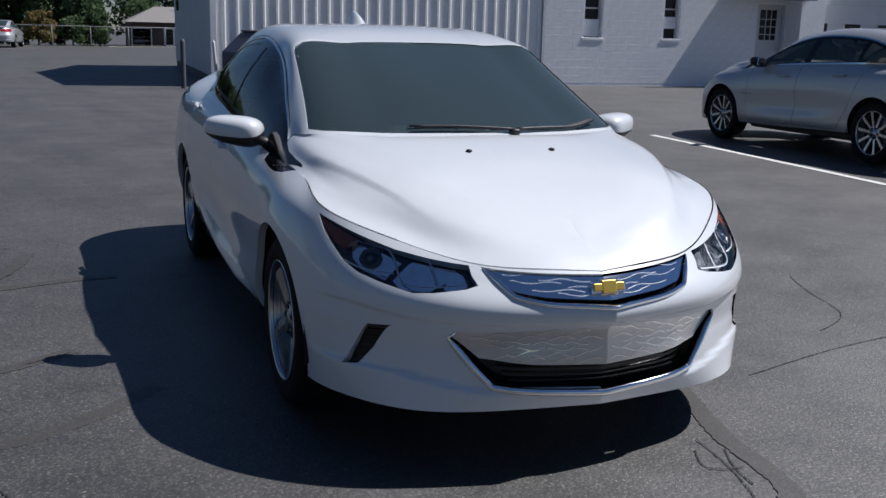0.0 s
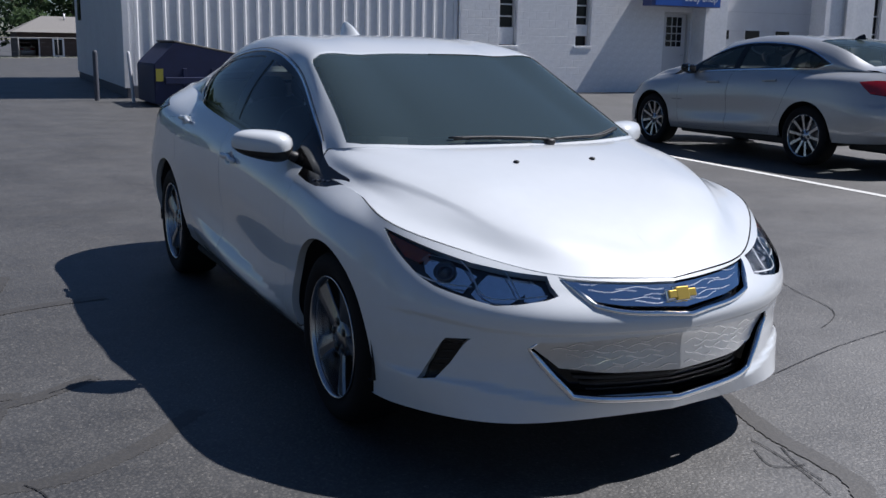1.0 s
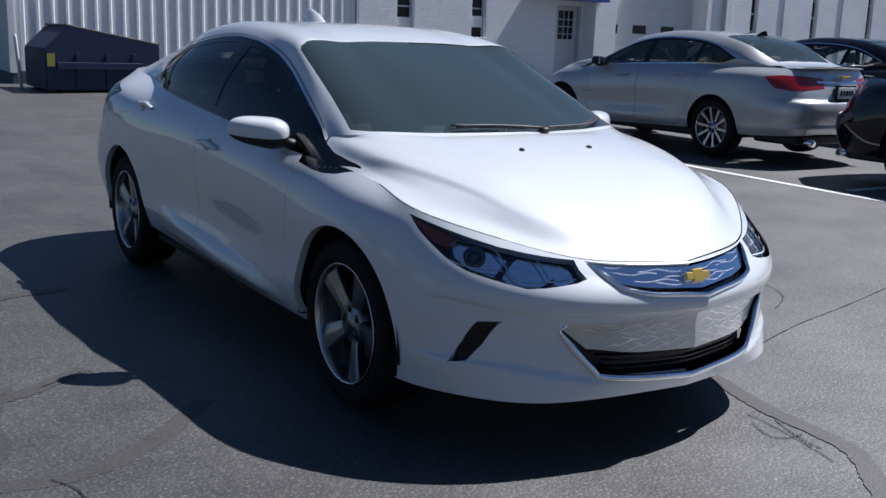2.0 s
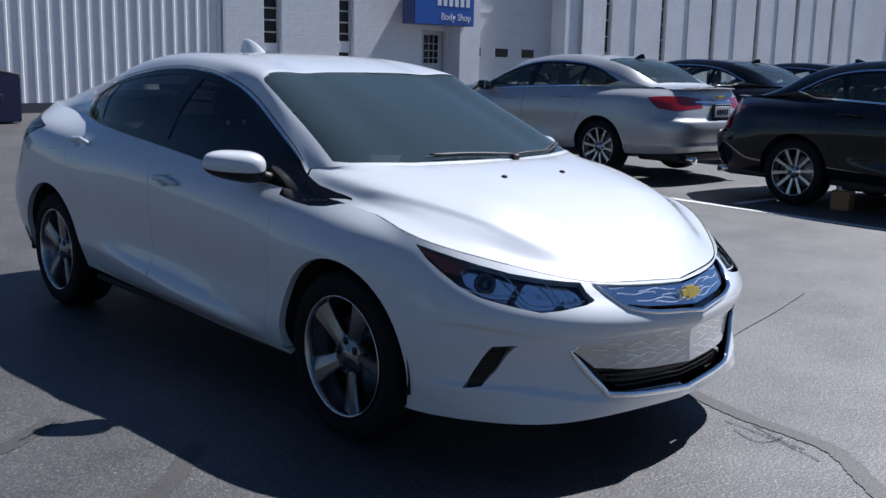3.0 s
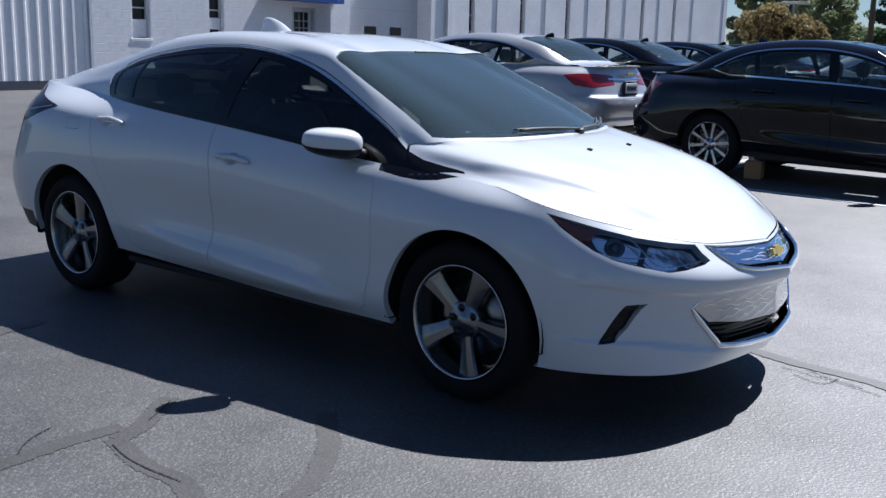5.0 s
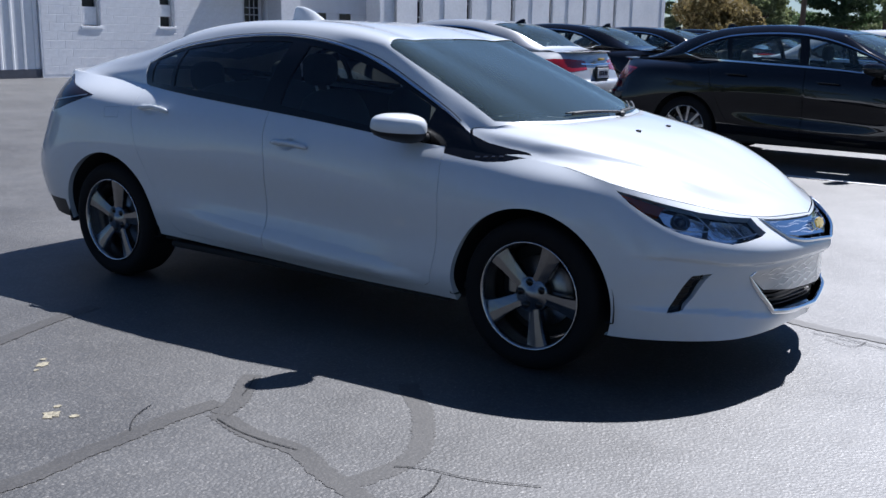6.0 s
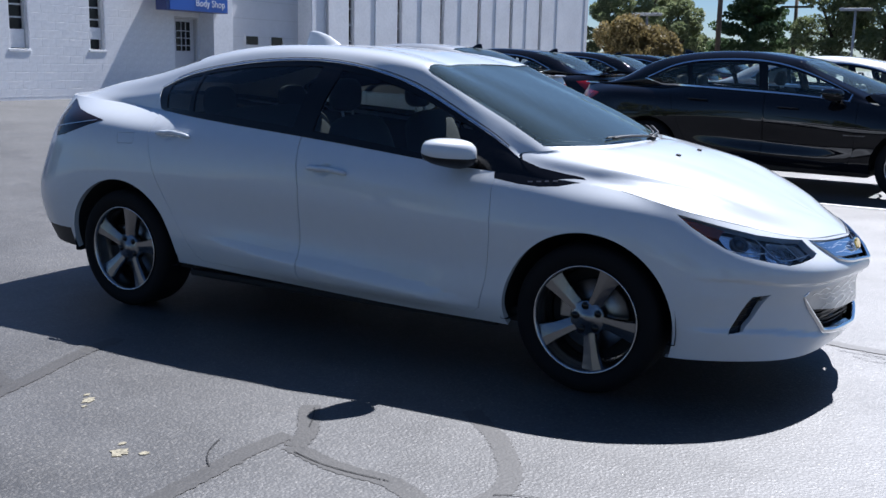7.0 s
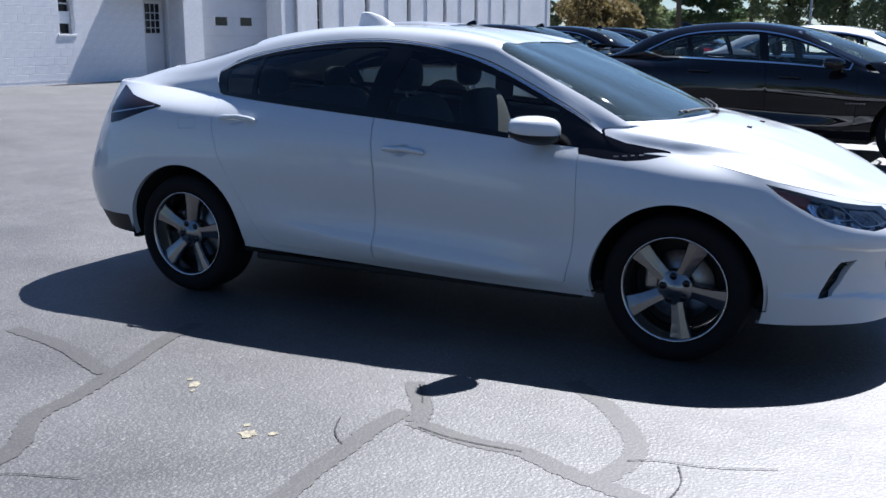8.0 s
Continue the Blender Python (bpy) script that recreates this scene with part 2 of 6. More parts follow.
class Surf:
    """A surface across several rows; u runs along the rows, v from the first row to the last."""

    def __init__(self, rows, u0, u1, mid=False, relief=None):
        self.rows, self.u0, self.u1, self.mid, self.relief = rows, u0, u1, mid, relief
        u = np.linspace(u0, u1, 25)
        self.vk = chords(np.swapaxes(np.array([r(u) for r in rows]), 0, 1))
        self.v1 = self.vk[-1]

    def at(self, u, v):
        """Points across the rows: cubic pieces that keep their direction at each row; mid: the last row lies in the car's middle."""
        u, v = np.atleast_1d(u).astype(float), np.atleast_1d(v).astype(float)
        p = np.array([r(u) for r in self.rows])
        d = np.diff(p, axis=0)
        c = np.maximum(np.linalg.norm(d, axis=2, keepdims=True), 1e-5)
        e = d / c
        t = np.empty_like(p)
        t[1:-1] = (c[1:] * e[:-1] + c[:-1] * e[1:]) / (c[1:] + c[:-1])
        t[0] = 1.5 * e[0] - 0.5 * t[1]
        t[-1] = 1.5 * e[-1] - 0.5 * t[-2]
        if self.mid:
            w = np.clip(-e[-1][:, :1], 0, 1)
            t[-1] = w * np.array([-1.0, 0, 0]) + (1 - w) * t[-1]
        i = np.clip(np.searchsorted(self.vk, v, side="right") - 1, 0, len(self.vk) - 2)
        s = ((v - self.vk[i]) / (self.vk[i + 1] - self.vk[i]))[:, None]
        n = np.arange(len(u))
        a, b, k = p[i, n], p[i + 1, n], c[i, n]
        q = (2 * s ** 3 - 3 * s ** 2 + 1) * a + (s ** 3 - 2 * s ** 2 + s) * k * t[i, n] + (3 * s ** 2 - 2 * s ** 3) * b + (s ** 3 - s ** 2) * k * t[i + 1, n]
        return self.relief(q) if self.relief else q

    def normal(self, u, v):
        u, v = np.atleast_1d(u).astype(float), np.atleast_1d(v).astype(float)
        e = 2e-3
        uc, vc = np.clip(u, self.u0 + e, self.u1 - e), np.clip(v, e, self.v1 - e)
        n = np.cross(self.at(uc + e, vc) - self.at(uc - e, vc), self.at(uc, vc + e) - self.at(uc, vc - e))
        return n / np.maximum(np.linalg.norm(n, axis=1, keepdims=True), 1e-12)

    def find(self, pts, axes, u_range=None):
        """The (u, v) of points known by two of their coordinates."""
        lo, hi = u_range or (self.u0, self.u1)
        gu, gv = np.meshgrid(np.linspace(lo, hi, 160), np.linspace(0, self.v1, 50), indexing="ij")
        gu, gv = gu.ravel(), gv.ravel()
        g = self.at(gu, gv)[:, list(axes)]
        q = np.asarray(pts, float)
        k = np.array([((g - p) ** 2).sum(1).argmin() for p in q])
        u, v, e = gu[k], gv[k], 1e-4
        for _ in range(12):
            f = self.at(u, v)[:, list(axes)]
            ju, jv, miss = (self.at(u + e, v)[:, list(axes)] - f) / e, (self.at(u, v + e)[:, list(axes)] - f) / e, q - f
            jac = np.stack([ju, jv], 2)
            turned = np.swapaxes(jac, 1, 2)
            step = np.linalg.solve(turned @ jac + 1e-9 * np.eye(2), turned @ miss[:, :, None])[:, :, 0]
            step *= np.minimum(1, 0.1 / np.maximum(np.abs(step).max(1), 1e-9))[:, None]
            u, v = np.clip(u + step[:, 0], lo, hi), np.clip(v + step[:, 1], 0, self.v1)
        return np.stack([u, v], 1)


# ---- building helpers ----
def mesh_data(name, verts, faces, mat=None, normals=None, smooth=False):
    me = bpy.data.meshes.new(name)
    me.from_pydata([tuple(map(float, v)) for v in verts], [], [tuple(map(int, f)) for f in faces])
    if mat:
        me.materials.append(mat)
    if smooth or normals is not None:
        me.polygons.foreach_set("use_smooth", [True] * len(me.polygons))
    if normals is not None:
        me.normals_split_custom_set_from_vertices([tuple(map(float, n)) for n in normals])
    me.update()
    return me


def part(name, bm, mat, parent=None, label="", smooth=False):
    """Links a bmesh, or mesh data, as one mesh object under a thing or a part."""
    if isinstance(bm, bmesh.types.BMesh):
        me = bpy.data.meshes.new(name)
        bm.normal_update()
        bm.to_mesh(me)
        bm.free()
        if smooth:
            me.polygons.foreach_set("use_smooth", [True] * len(me.polygons))
    else:
        me = bm
    if mat:
        me.materials.clear()
        me.materials.append(mat)
    ob = new(name, me)
    if parent:
        ob.parent = parent
    return tagged(ob, label)


def thing(name, label, category, group="", m=None):
    ob = new(name)
    ob.empty_display_size = 0.2
    if m is not None:
        ob.matrix_world = m
    return tagged(ob, label, category, group)


def box(bm, x0, x1, y0, y1, z0, z1, bevel=0.0, m=None):
    r = bmesh.ops.create_cube(bm, size=1.0, matrix=Matrix.Translation(((x0 + x1) / 2, (y0 + y1) / 2, (z0 + z1) / 2)) @ Matrix.Diagonal((x1 - x0, y1 - y0, z1 - z0, 1)))
    if bevel:
        edges = list({e for v in r["verts"] for e in v.link_edges})
        r = bmesh.ops.bevel(bm, geom=edges, offset=bevel, segments=2, affect="EDGES", profile=0.5)
    if m is not None:
        bmesh.ops.transform(bm, matrix=m, verts=list({v for v in r["verts"]}) if not bevel else [v for f in r["faces"] for v in f.verts] and list({v for f in r["faces"] for v in f.verts}))
    return bm


def boxed(x0, x1, y0, y1, z0, z1, bevel=0.0):
    return box(bmesh.new(), x0, x1, y0, y1, z0, z1, bevel)


def lathe(profile, n=48, axis="x", arc=2 * math.pi, mat=None, name="lathe"):
    """Turns (radius, height) points round an axis."""
    verts, faces = [], []
    for i in range(n):
        a = arc * i / n
        for r, h in profile:
            p = (h, r * math.cos(a), r * math.sin(a)) if axis == "x" else (r * math.cos(a), r * math.sin(a), h)
            verts.append(p)
    k = len(profile)
    for i in range(n):
        j = (i + 1) % n
        for s in range(k - 1):
            faces.append((i * k + s, i * k + s + 1, j * k + s + 1, j * k + s))
    return mesh_data(name, verts, faces, mat, smooth=True)


def tube_mesh(path, radius, n=8, name="tube", mat=None, taper=None):
    """A round bar along points."""
    p = [Vector(q) for q in path]
    verts, faces = [], []
    for i, q in enumerate(p):
        d = (p[min(i + 1, len(p) - 1)] - p[max(i - 1, 0)]).normalized()
        a = d.orthogonal().normalized() if i == 0 else (a - d * a.dot(d)).normalized()
        b = d.cross(a)
        r = radius if taper is None else taper[i]
        for k in range(n):
            t = 2 * math.pi * k / n
            verts.append(q + r * (math.cos(t) * a + math.sin(t) * b))
    for i in range(len(p) - 1):
        for k in range(n):
            faces.append((i * n + k, i * n + (k + 1) % n, (i + 1) * n + (k + 1) % n, (i + 1) * n + k))
    faces.append(tuple(range(n))[::-1])
    faces.append(tuple(range((len(p) - 1) * n, len(p) * n)))
    return mesh_data(name, verts, faces, mat, smooth=True)


def smooth_line(pts, n):
    """A smooth line through points of any dimension, as an array."""
    p = np.asarray(pts, float)
    t = np.r_[0, np.cumsum(np.linalg.norm(np.diff(p, axis=0), axis=1))]
    return spline(t, p, bend(t, p), np.linspace(0, t[-1], n))


def dense(poly, step=0.03):
    """A closed polygon with its sides cut into short pieces."""
    out = []
    p = np.asarray(poly, float)
    for a, b in zip(p, np.roll(p, -1, 0)):
        n = max(1, int(np.linalg.norm(b - a) / step))
        out += [a + (b - a) * i / n for i in range(n)]
    return np.array(out)


def inset(poly, d):
    """A closed polygon moved inwards by d."""
    p = np.asarray(poly, float)
    area = 0.5 * np.sum(p[:, 0] * np.roll(p[:, 1], -1) - np.roll(p[:, 0], -1) * p[:, 1])
    e = np.roll(p, -1, 0) - p
    e /= np.maximum(np.linalg.norm(e, axis=1, keepdims=True), 1e-9)
    nrm = np.stack([-e[:, 1], e[:, 0]], 1) * np.sign(area)
    m = nrm + np.roll(nrm, 1, 0)
    m /= np.maximum((m * nrm).sum(1, keepdims=True), 0.4)
    return p + m * d


from mathutils.geometry import delaunay_2d_cdt


def cut(surf, polys, step=0.04):
    """Cuts a surface's (u, v) sheet along polygons: its points, and the triangles of each polygon (None: the rest)."""
    nu, nv = max(2, int((surf.u1 - surf.u0) / step)), max(2, int(surf.v1 / (step * 0.6)))
    gu, gv = np.meshgrid(np.linspace(surf.u0, surf.u1, nu + 1), np.linspace(0, surf.v1, nv + 1), indexing="ij")
    pts = [Vector(q) for q in np.stack([gu.ravel(), gv.ravel()], 1)]
    loops, names = [], []
    for name, poly in polys:
        poly = np.asarray(poly, float)
        if np.sum(poly[:, 0] * np.roll(poly[:, 1], -1) - np.roll(poly[:, 0], -1) * poly[:, 1]) < 0:
            poly = poly[::-1]
        loops.append(list(range(len(pts), len(pts) + len(poly))))
        names.append(name)
        pts += [Vector((min(max(q[0], surf.u0), surf.u1), min(max(q[1], 0), surf.v1))) for q in poly]
    out = delaunay_2d_cdt(pts, [], loops, 0, 1e-6)
    uv = np.array([tuple(q) for q in out[0]])
    tris = {}
    for f, src in zip(out[2], out[5]):
        tris.setdefault(names[src[-1]] if src else None, []).append(tuple(f))
    return uv, tris


def sheet(surf, uv, tris, sides=(-1, 1), depth=0.012, push=0.0, flip=1.0):
    """The points, faces and normals of triangles of a surface, with turned-in edges."""
    used = sorted({i for t in tris for i in t})
    slot = {i: k for k, i in enumerate(used)}
    q = uv[used]
    pos, nrm = surf.at(q[:, 0], q[:, 1]), surf.normal(q[:, 0], q[:, 1]) * flip
    pos = pos + nrm * push
    count = {}
    for t in tris:
        for a, b in ((t[0], t[1]), (t[1], t[2]), (t[2], t[0])):
            key = (min(a, b), max(a, b))
            count[key] = count.get(key, 0) + 1
    rim = [k for k, c in count.items() if c == 1]
    verts, faces, norms = [], [], []
    for s in sides:
        flipx = np.array([s, 1, 1])
        base = len(verts)
        verts += list(pos * flipx)
        norms += list(nrm * flipx)
        t = np.array([[slot[i] for i in q] for q in tris])
        n = np.cross((pos[t[:, 1]] - pos[t[:, 0]]) * flipx, (pos[t[:, 2]] - pos[t[:, 0]]) * flipx)
        ok = (n * nrm[t].sum(1) * flipx).sum(1) > 0
        faces += [tuple(q) for q in (np.where(ok[:, None], t, t[:, [0, 2, 1]]) + base).tolist()]
        if depth:
            for a, b in rim:
                a, b = slot[a], slot[b]
                if abs(pos[a][0]) < 1e-3 and abs(pos[b][0]) < 1e-3:
                    continue
                k = len(verts)
                side = np.cross(pos[b] - pos[a], nrm[a])
                side = side / max(np.linalg.norm(side), 1e-9) * flipx
                verts += [pos[a] * flipx, pos[b] * flipx, (pos[b] - nrm[b] * depth) * flipx, (pos[a] - nrm[a] * depth) * flipx]
                norms += [side] * 4
                faces.append((k, k + 1, k + 2, k + 3))
    return verts, faces, norms


def skin(name, surf, uv, tris, mat, parent, label="", **kw):
    if not tris:
        return None
    v, f, n = sheet(surf, uv, tris, **kw)
    return part(name, mesh_data(name, v, f, mat, n), mat, parent, label)


def ribbon(surf, line, width, push=0.0015, sides=(-1, 1), flip=1.0):
    """A narrow strip lying on a surface along a (u, v) line."""
    line = np.asarray(line, float)
    d = np.gradient(line, axis=0)
    d /= np.maximum(np.linalg.norm(d, axis=1, keepdims=True), 1e-9)
    nrm = np.stack([-d[:, 1], d[:, 0]], 1) * width / 2
    a, b = line + nrm, line - nrm
    verts, faces, norms = [], [], []
    for s in sides:
        m = np.array([s, 1, 1])
        k = len(verts)
        for q in (a, b):
            n = surf.normal(q[:, 0], q[:, 1]) * flip
            verts += list((surf.at(q[:, 0], q[:, 1]) + n * push) * m)
            norms += list(n * m)
        c = len(line)
        for i in range(c - 1):
            g = np.cross(verts[k + i + 1] - verts[k + i], verts[k + c + i] - verts[k + i])
            q = (k + i, k + i + 1, k + c + i + 1, k + c + i)
            faces.append(q if np.dot(g, norms[k + i]) > 0 else q[::-1])
    return verts, faces, norms



def strip(name, surf, line, width, push, mat, parent, flip=1.0, sides=(-1, 1), label=""):
    """A strip on each side of the car, each a part of its own."""
    for s in sides:
        v, f, n = ribbon(surf, line, width, push, (s,), flip)
        part(name, mesh_data(name, v, f, mat, n), mat, parent, label)


# ---- ground ----
def ground_z(x, y):
    """The lot is level under the car and rises gently towards the parked row and the buildings."""
    s = min(max((x - 1.2) / 5.3, 0.0), 1.0)
    return 0.062 * s * s * (3 - 2 * s) + 0.0085 * max(0.0, min(y, 19.0) - 3.0) - 0.021 * max(0.0, min(y, 112.0) - 66.0) + 0.003 * max(0.0, min(x, 90.0) - 20.0)


def spread(lo, hi, near, step):
    out = [near]
    for sgn, end in ((1, hi), (-1, lo)):
        q, d = near, step
        while (end - q) * sgn > 0:
            q += sgn * d
            d *= 1.07
            out.append(q)
    return sorted(out)


gx, gy = spread(-900, 900, 0.0, 0.5), spread(-900, 900, 1.5, 0.5)
gverts = [(x, y, ground_z(x, y)) for x in gx for y in gy]
gfaces = [(i * len(gy) + j, (i + 1) * len(gy) + j, (i + 1) * len(gy) + j + 1, i * len(gy) + j + 1) for i in range(len(gx) - 1) for j in range(len(gy) - 1)]
ground = part("ground", mesh_data("ground", gverts, gfaces, ASPHALT, smooth=True), ASPHALT)
tagged(ground, "worn dark grey asphalt of the car lot", "asphalt", kind="structure")


def ground_strip(name, pts, width, mat, lift=0.003, wobble=0.0, n=0, seed=1):
    """A flat band along the ground: paint, crack filler or an open crack."""
    rng = np.random.default_rng(seed)
    n = n or max(6, len(pts) * 9)
    line = smooth_line(pts, n)
    d = np.gradient(line, axis=0)
    d /= np.maximum(np.linalg.norm(d, axis=1, keepdims=True), 1e-9)
    side = np.stack([-d[:, 1], d[:, 0]], 1)
    verts = []
    for k in range(n):
        wl, wr = (width / 2 * (1 + wobble * rng.uniform(-1, 1)) for _ in range(2))
        off = wobble * width * 0.5 * rng.uniform(-1, 1)
        for w in (wl + off, -wr + off):
            x, y = line[k] + side[k] * w
            verts.append((x, y, ground_z(x, y) + lift))
    faces = [(2 * k, 2 * k + 1, 2 * k + 3, 2 * k + 2) for k in range(n - 1)]
    ob = part(name, mesh_data(name, verts, faces, mat), mat)
    return ob


for label, width, mat, lines in (
        ("broad band of crack filler on the asphalt", 0.082, SEALANT, [
            [(-1.30, .29), (-1.40, .19), (-1.50, .08), (-1.67, -.05), (-1.82, -.13), (-2.0, -.14), (-2.13, -.10)],
            [(-1.98, .66), (-2.03, .50), (-2.05, .36), (-2.05, .20), (-2.11, .06), (-2.15, -.05), (-2.20, -.21), (-2.3, -.5)],
            [(-1.60, .86), (-1.70, .80), (-1.82, .71), (-1.98, .65)],
            [(-1.90, .74), (-2.13, .76), (-2.31, .75), (-2.47, .75), (-2.69, .73), (-3.0, .80)],
            [(-1.35, 2.22), (-1.62, 2.18), (-1.94, 2.08), (-2.16, 2.02), (-2.42, 1.96), (-2.57, 1.94), (-2.81, 1.77), (-3.1, 1.72)],
            [(-1.83, 2.95), (-1.87, 2.74), (-1.93, 2.49), (-2.03, 2.25), (-2.1, 2.07)],
            [(.72, -.35), (.62, -.67), (.56, -.92), (.54, -1.13), (.48, -1.32), (.38, -1.43), (.18, -1.65), (-.1, -2.0)]]),
        ("thin open crack in the asphalt", 0.005, CRACK, [
            [(-1.62, .83), (-1.71, .77), (-1.80, .72)],
            [(-1.96, -.14), (-1.91, -.24), (-1.90, -.32), (-1.8, -.6)],
            [(-3.3, 1.72), (-2.98, 1.62), (-2.94, 1.52), (-2.89, 1.37)],
            [(-2.07, .92), (-2.20, .86), (-2.28, .78)],
            [(-2.02, .62), (-2.05, .50), (-2.06, .36), (-2.05, .20)],
            [(-1.92, -.30), (-2.04, -.34), (-2.2, -.33)],
            [(2.50, 1.09), (2.32, .66), (2.20, .34), (1.87, .12)],
            [(1.10, -.32), (1.45, -.21), (1.75, -.13), (2.13, -.06), (2.9, .1)],
            [(.40, -.92), (.36, -1.06), (.47, -1.09)],
            [(.51, -.94), (.46, -1.04), (.42, -1.21)],
            [(.46, -.84), (.43, -1.07), (.36, -1.3)],
            [(-1.9, 3.1), (-2.3, 3.2), (-2.9, 3.05)],
            [(-2.2, 4.6), (-2.8, 4.9), (-3.6, 4.7)]])):
    for i, pts in enumerate(lines):
        tagged(ground_strip("crack_filler" if mat is SEALANT else "crack", pts, width, mat, (0.0012 + 0.0004 * i) if mat is SEALANT else 0.0045, 0.10 if mat is SEALANT else 0.5, seed=i, n=len(pts) * (14 if mat is SEALANT else 22)), label, "crack", "cracks in the asphalt", "structure")

for i, (x, y, r) in enumerate(((-2.045, 1.642, 0.034), (-2.00, 1.70, 0.014), (-2.10, 1.60, 0.012), (-2.351, 1.128, 0.040), (-2.31, 1.05, 0.02), (-2.29, 1.18, 0.016))):
    rng = np.random.default_rng(40 + i)
    ring_pts = [(x + r * rng.uniform(.45, 1.15) * math.cos(a) * 1.1, y + r * rng.uniform(.45, 1.15) * math.sin(a)) for a in np.linspace(0, 6.283, 18)[:-1]]
    me = mesh_data("pale_spot", [(px, py, ground_z(px, py) + .003) for px, py in ring_pts], [tuple(range(17))])
    tagged(part("pale_spot", me, CHALK), "pale spill dried on the asphalt", "stain", "spills", "structure")

tagged(ground_strip("parking_line", [(5.50, -5.0), (5.60, -2.0), (5.72, .4), (5.87, 2.6), (5.98, 5.0), (6.09, 8.2)], 0.10, LINE_PAINT, 0.004, 0.06, 80), "white painted boundary line of the parking row", "parking line", kind="structure")
for a, b in (((6.10, 2.55), (11.2, 2.35)), ((5.45, -2.4), (11.0, -2.7))):
    tagged(ground_strip("parking_line", [a, b], 0.10, LINE_PAINT, 0.004, 0.06, 40), "white painted line between parking bays", "parking line", "bay lines", "structure")


# ---- buildings ----
WALL_Y = 19.24
BASE = 0.24


def wall_material(name, color, kind):
    """White paint over blocks, render or ribbed sheet, with dirt and patched strokes."""
    m = material(name, color, 0.6, vary=0.08, scale=1.1, bump=0.25, bump_scale=45)
    return m


BLOCK_PAINT = wall_material("painted_block", (0.82, 0.82, 0.83), 0)
RENDER_PAINT = wall_material("painted_render", (0.83, 0.83, 0.84), 0)
SHEET_PAINT = material("painted_sheet_metal", (0.79, 0.79, 0.80), 0.42, vary=0.05, scale=0.8, coat=0.1)
GREY_SHEET = material("grey_sheet_side", (0.60, 0.61, 0.63), 0.5, vary=0.08, scale=0.8)
DOOR_PAINT = material("painted_door", (0.62, 0.62, 0.64), 0.45, vary=0.05, scale=4)
DARK_PANE = material("dark_window_pane", (0.010, 0.011, 0.014), 0.15, spec=0.25)
FRAME_PAINT = material("window_frame_paint", (0.55, 0.55, 0.56), 0.5, vary=0.08, scale=10)
SIGN_BLUE = material("blue_sign_face", (0.012, 0.085, 0.42), 0.35, coat=0.3)
SIGN_NAVY = material("navy_sign_face", (0.010, 0.030, 0.16), 0.35, coat=0.3)
SIGN_WHITE = material("white_sign_letters", (0.82, 0.83, 0.85), 0.5)
DUMPSTER_BLUE = material("dumpster_paint", (0.006, 0.012, 0.055), 0.65, vary=0.2, scale=5, bump=0.1)
LID_GREY = material("dumpster_lid", (0.16, 0.145, 0.12), 0.8, vary=0.3, scale=7, bump=0.3)
YELLOW_LABEL = material("yellow_label", (0.30, 0.28, 0.04), 0.7)
GREY_POST = material("grey_post", (0.07, 0.075, 0.095), 0.7, vary=0.2, scale=8)
WHITE_POST = material("white_post", (0.62, 0.63, 0.66), 0.6, vary=0.12, scale=9)

body_shop = new("body_shop_building")
tagged(body_shop, "long white painted workshop of block, render and ribbed sheet metal", "building", kind="structure")


def wall_with_holes(name, x0, x1, z0, z1, y, depth, holes, mat, parent):
    """A wall that faces -y, with openings (x0, x1, z0, z1) right through it."""
    xs = sorted({x0, x1, *[h[0] for h in holes], *[h[1] for h in holes]})
    zs = sorted({z0, z1, *[h[2] for h in holes], *[h[3] for h in holes]})
    bm = bmesh.new()
    solid = lambda i, j: 0 <= i < len(xs) - 1 and 0 <= j < len(zs) - 1 and not any(h[0] <= xs[i] and xs[i + 1] <= h[1] and h[2] <= zs[j] and zs[j + 1] <= h[3] for h in holes)
    vs = {}

    def vert(x, yy, z):
        key = (round(x, 4), round(yy, 4), round(z, 4))
        if key not in vs:
            vs[key] = bm.verts.new(key)
        return vs[key]

    for i in range(len(xs) - 1):
        for j in range(len(zs) - 1):
            if not solid(i, j):
                continue
            a, b, c, d = xs[i], xs[i + 1], zs[j], zs[j + 1]
            bm.faces.new([vert(a, y, c), vert(b, y, c), vert(b, y, d), vert(a, y, d)])
            bm.faces.new([vert(a, y + depth, d), vert(b, y + depth, d), vert(b, y + depth, c), vert(a, y + depth, c)])
            for di, dj, q in ((-1, 0, ((a, c), (a, d))), (1, 0, ((b, d), (b, c))), (0, -1, ((b, c), (a, c))), (0, 1, ((a, d), (b, d)))):
                if not solid(i + di, j + dj):
                    (xa, za), (xb, zb) = q
                    bm.faces.new([vert(xa, y, za), vert(xb, y, zb), vert(xb, y + depth, zb), vert(xa, y + depth, za)])
    return part(name, bm, mat, parent)


TOP = 7.2
win_a, win_b = (11.05, 11.56, 1.42, 3.6), (13.42, 13.89, 1.44, 3.6)
door_hole = (16.40, 17.36, BASE - 0.1, 2.42)
wall_with_holes("wall_block", 9.88, 17.4, -0.3, TOP, WALL_Y, 0.3, [win_a, win_b, door_hole], BLOCK_PAINT, body_shop)

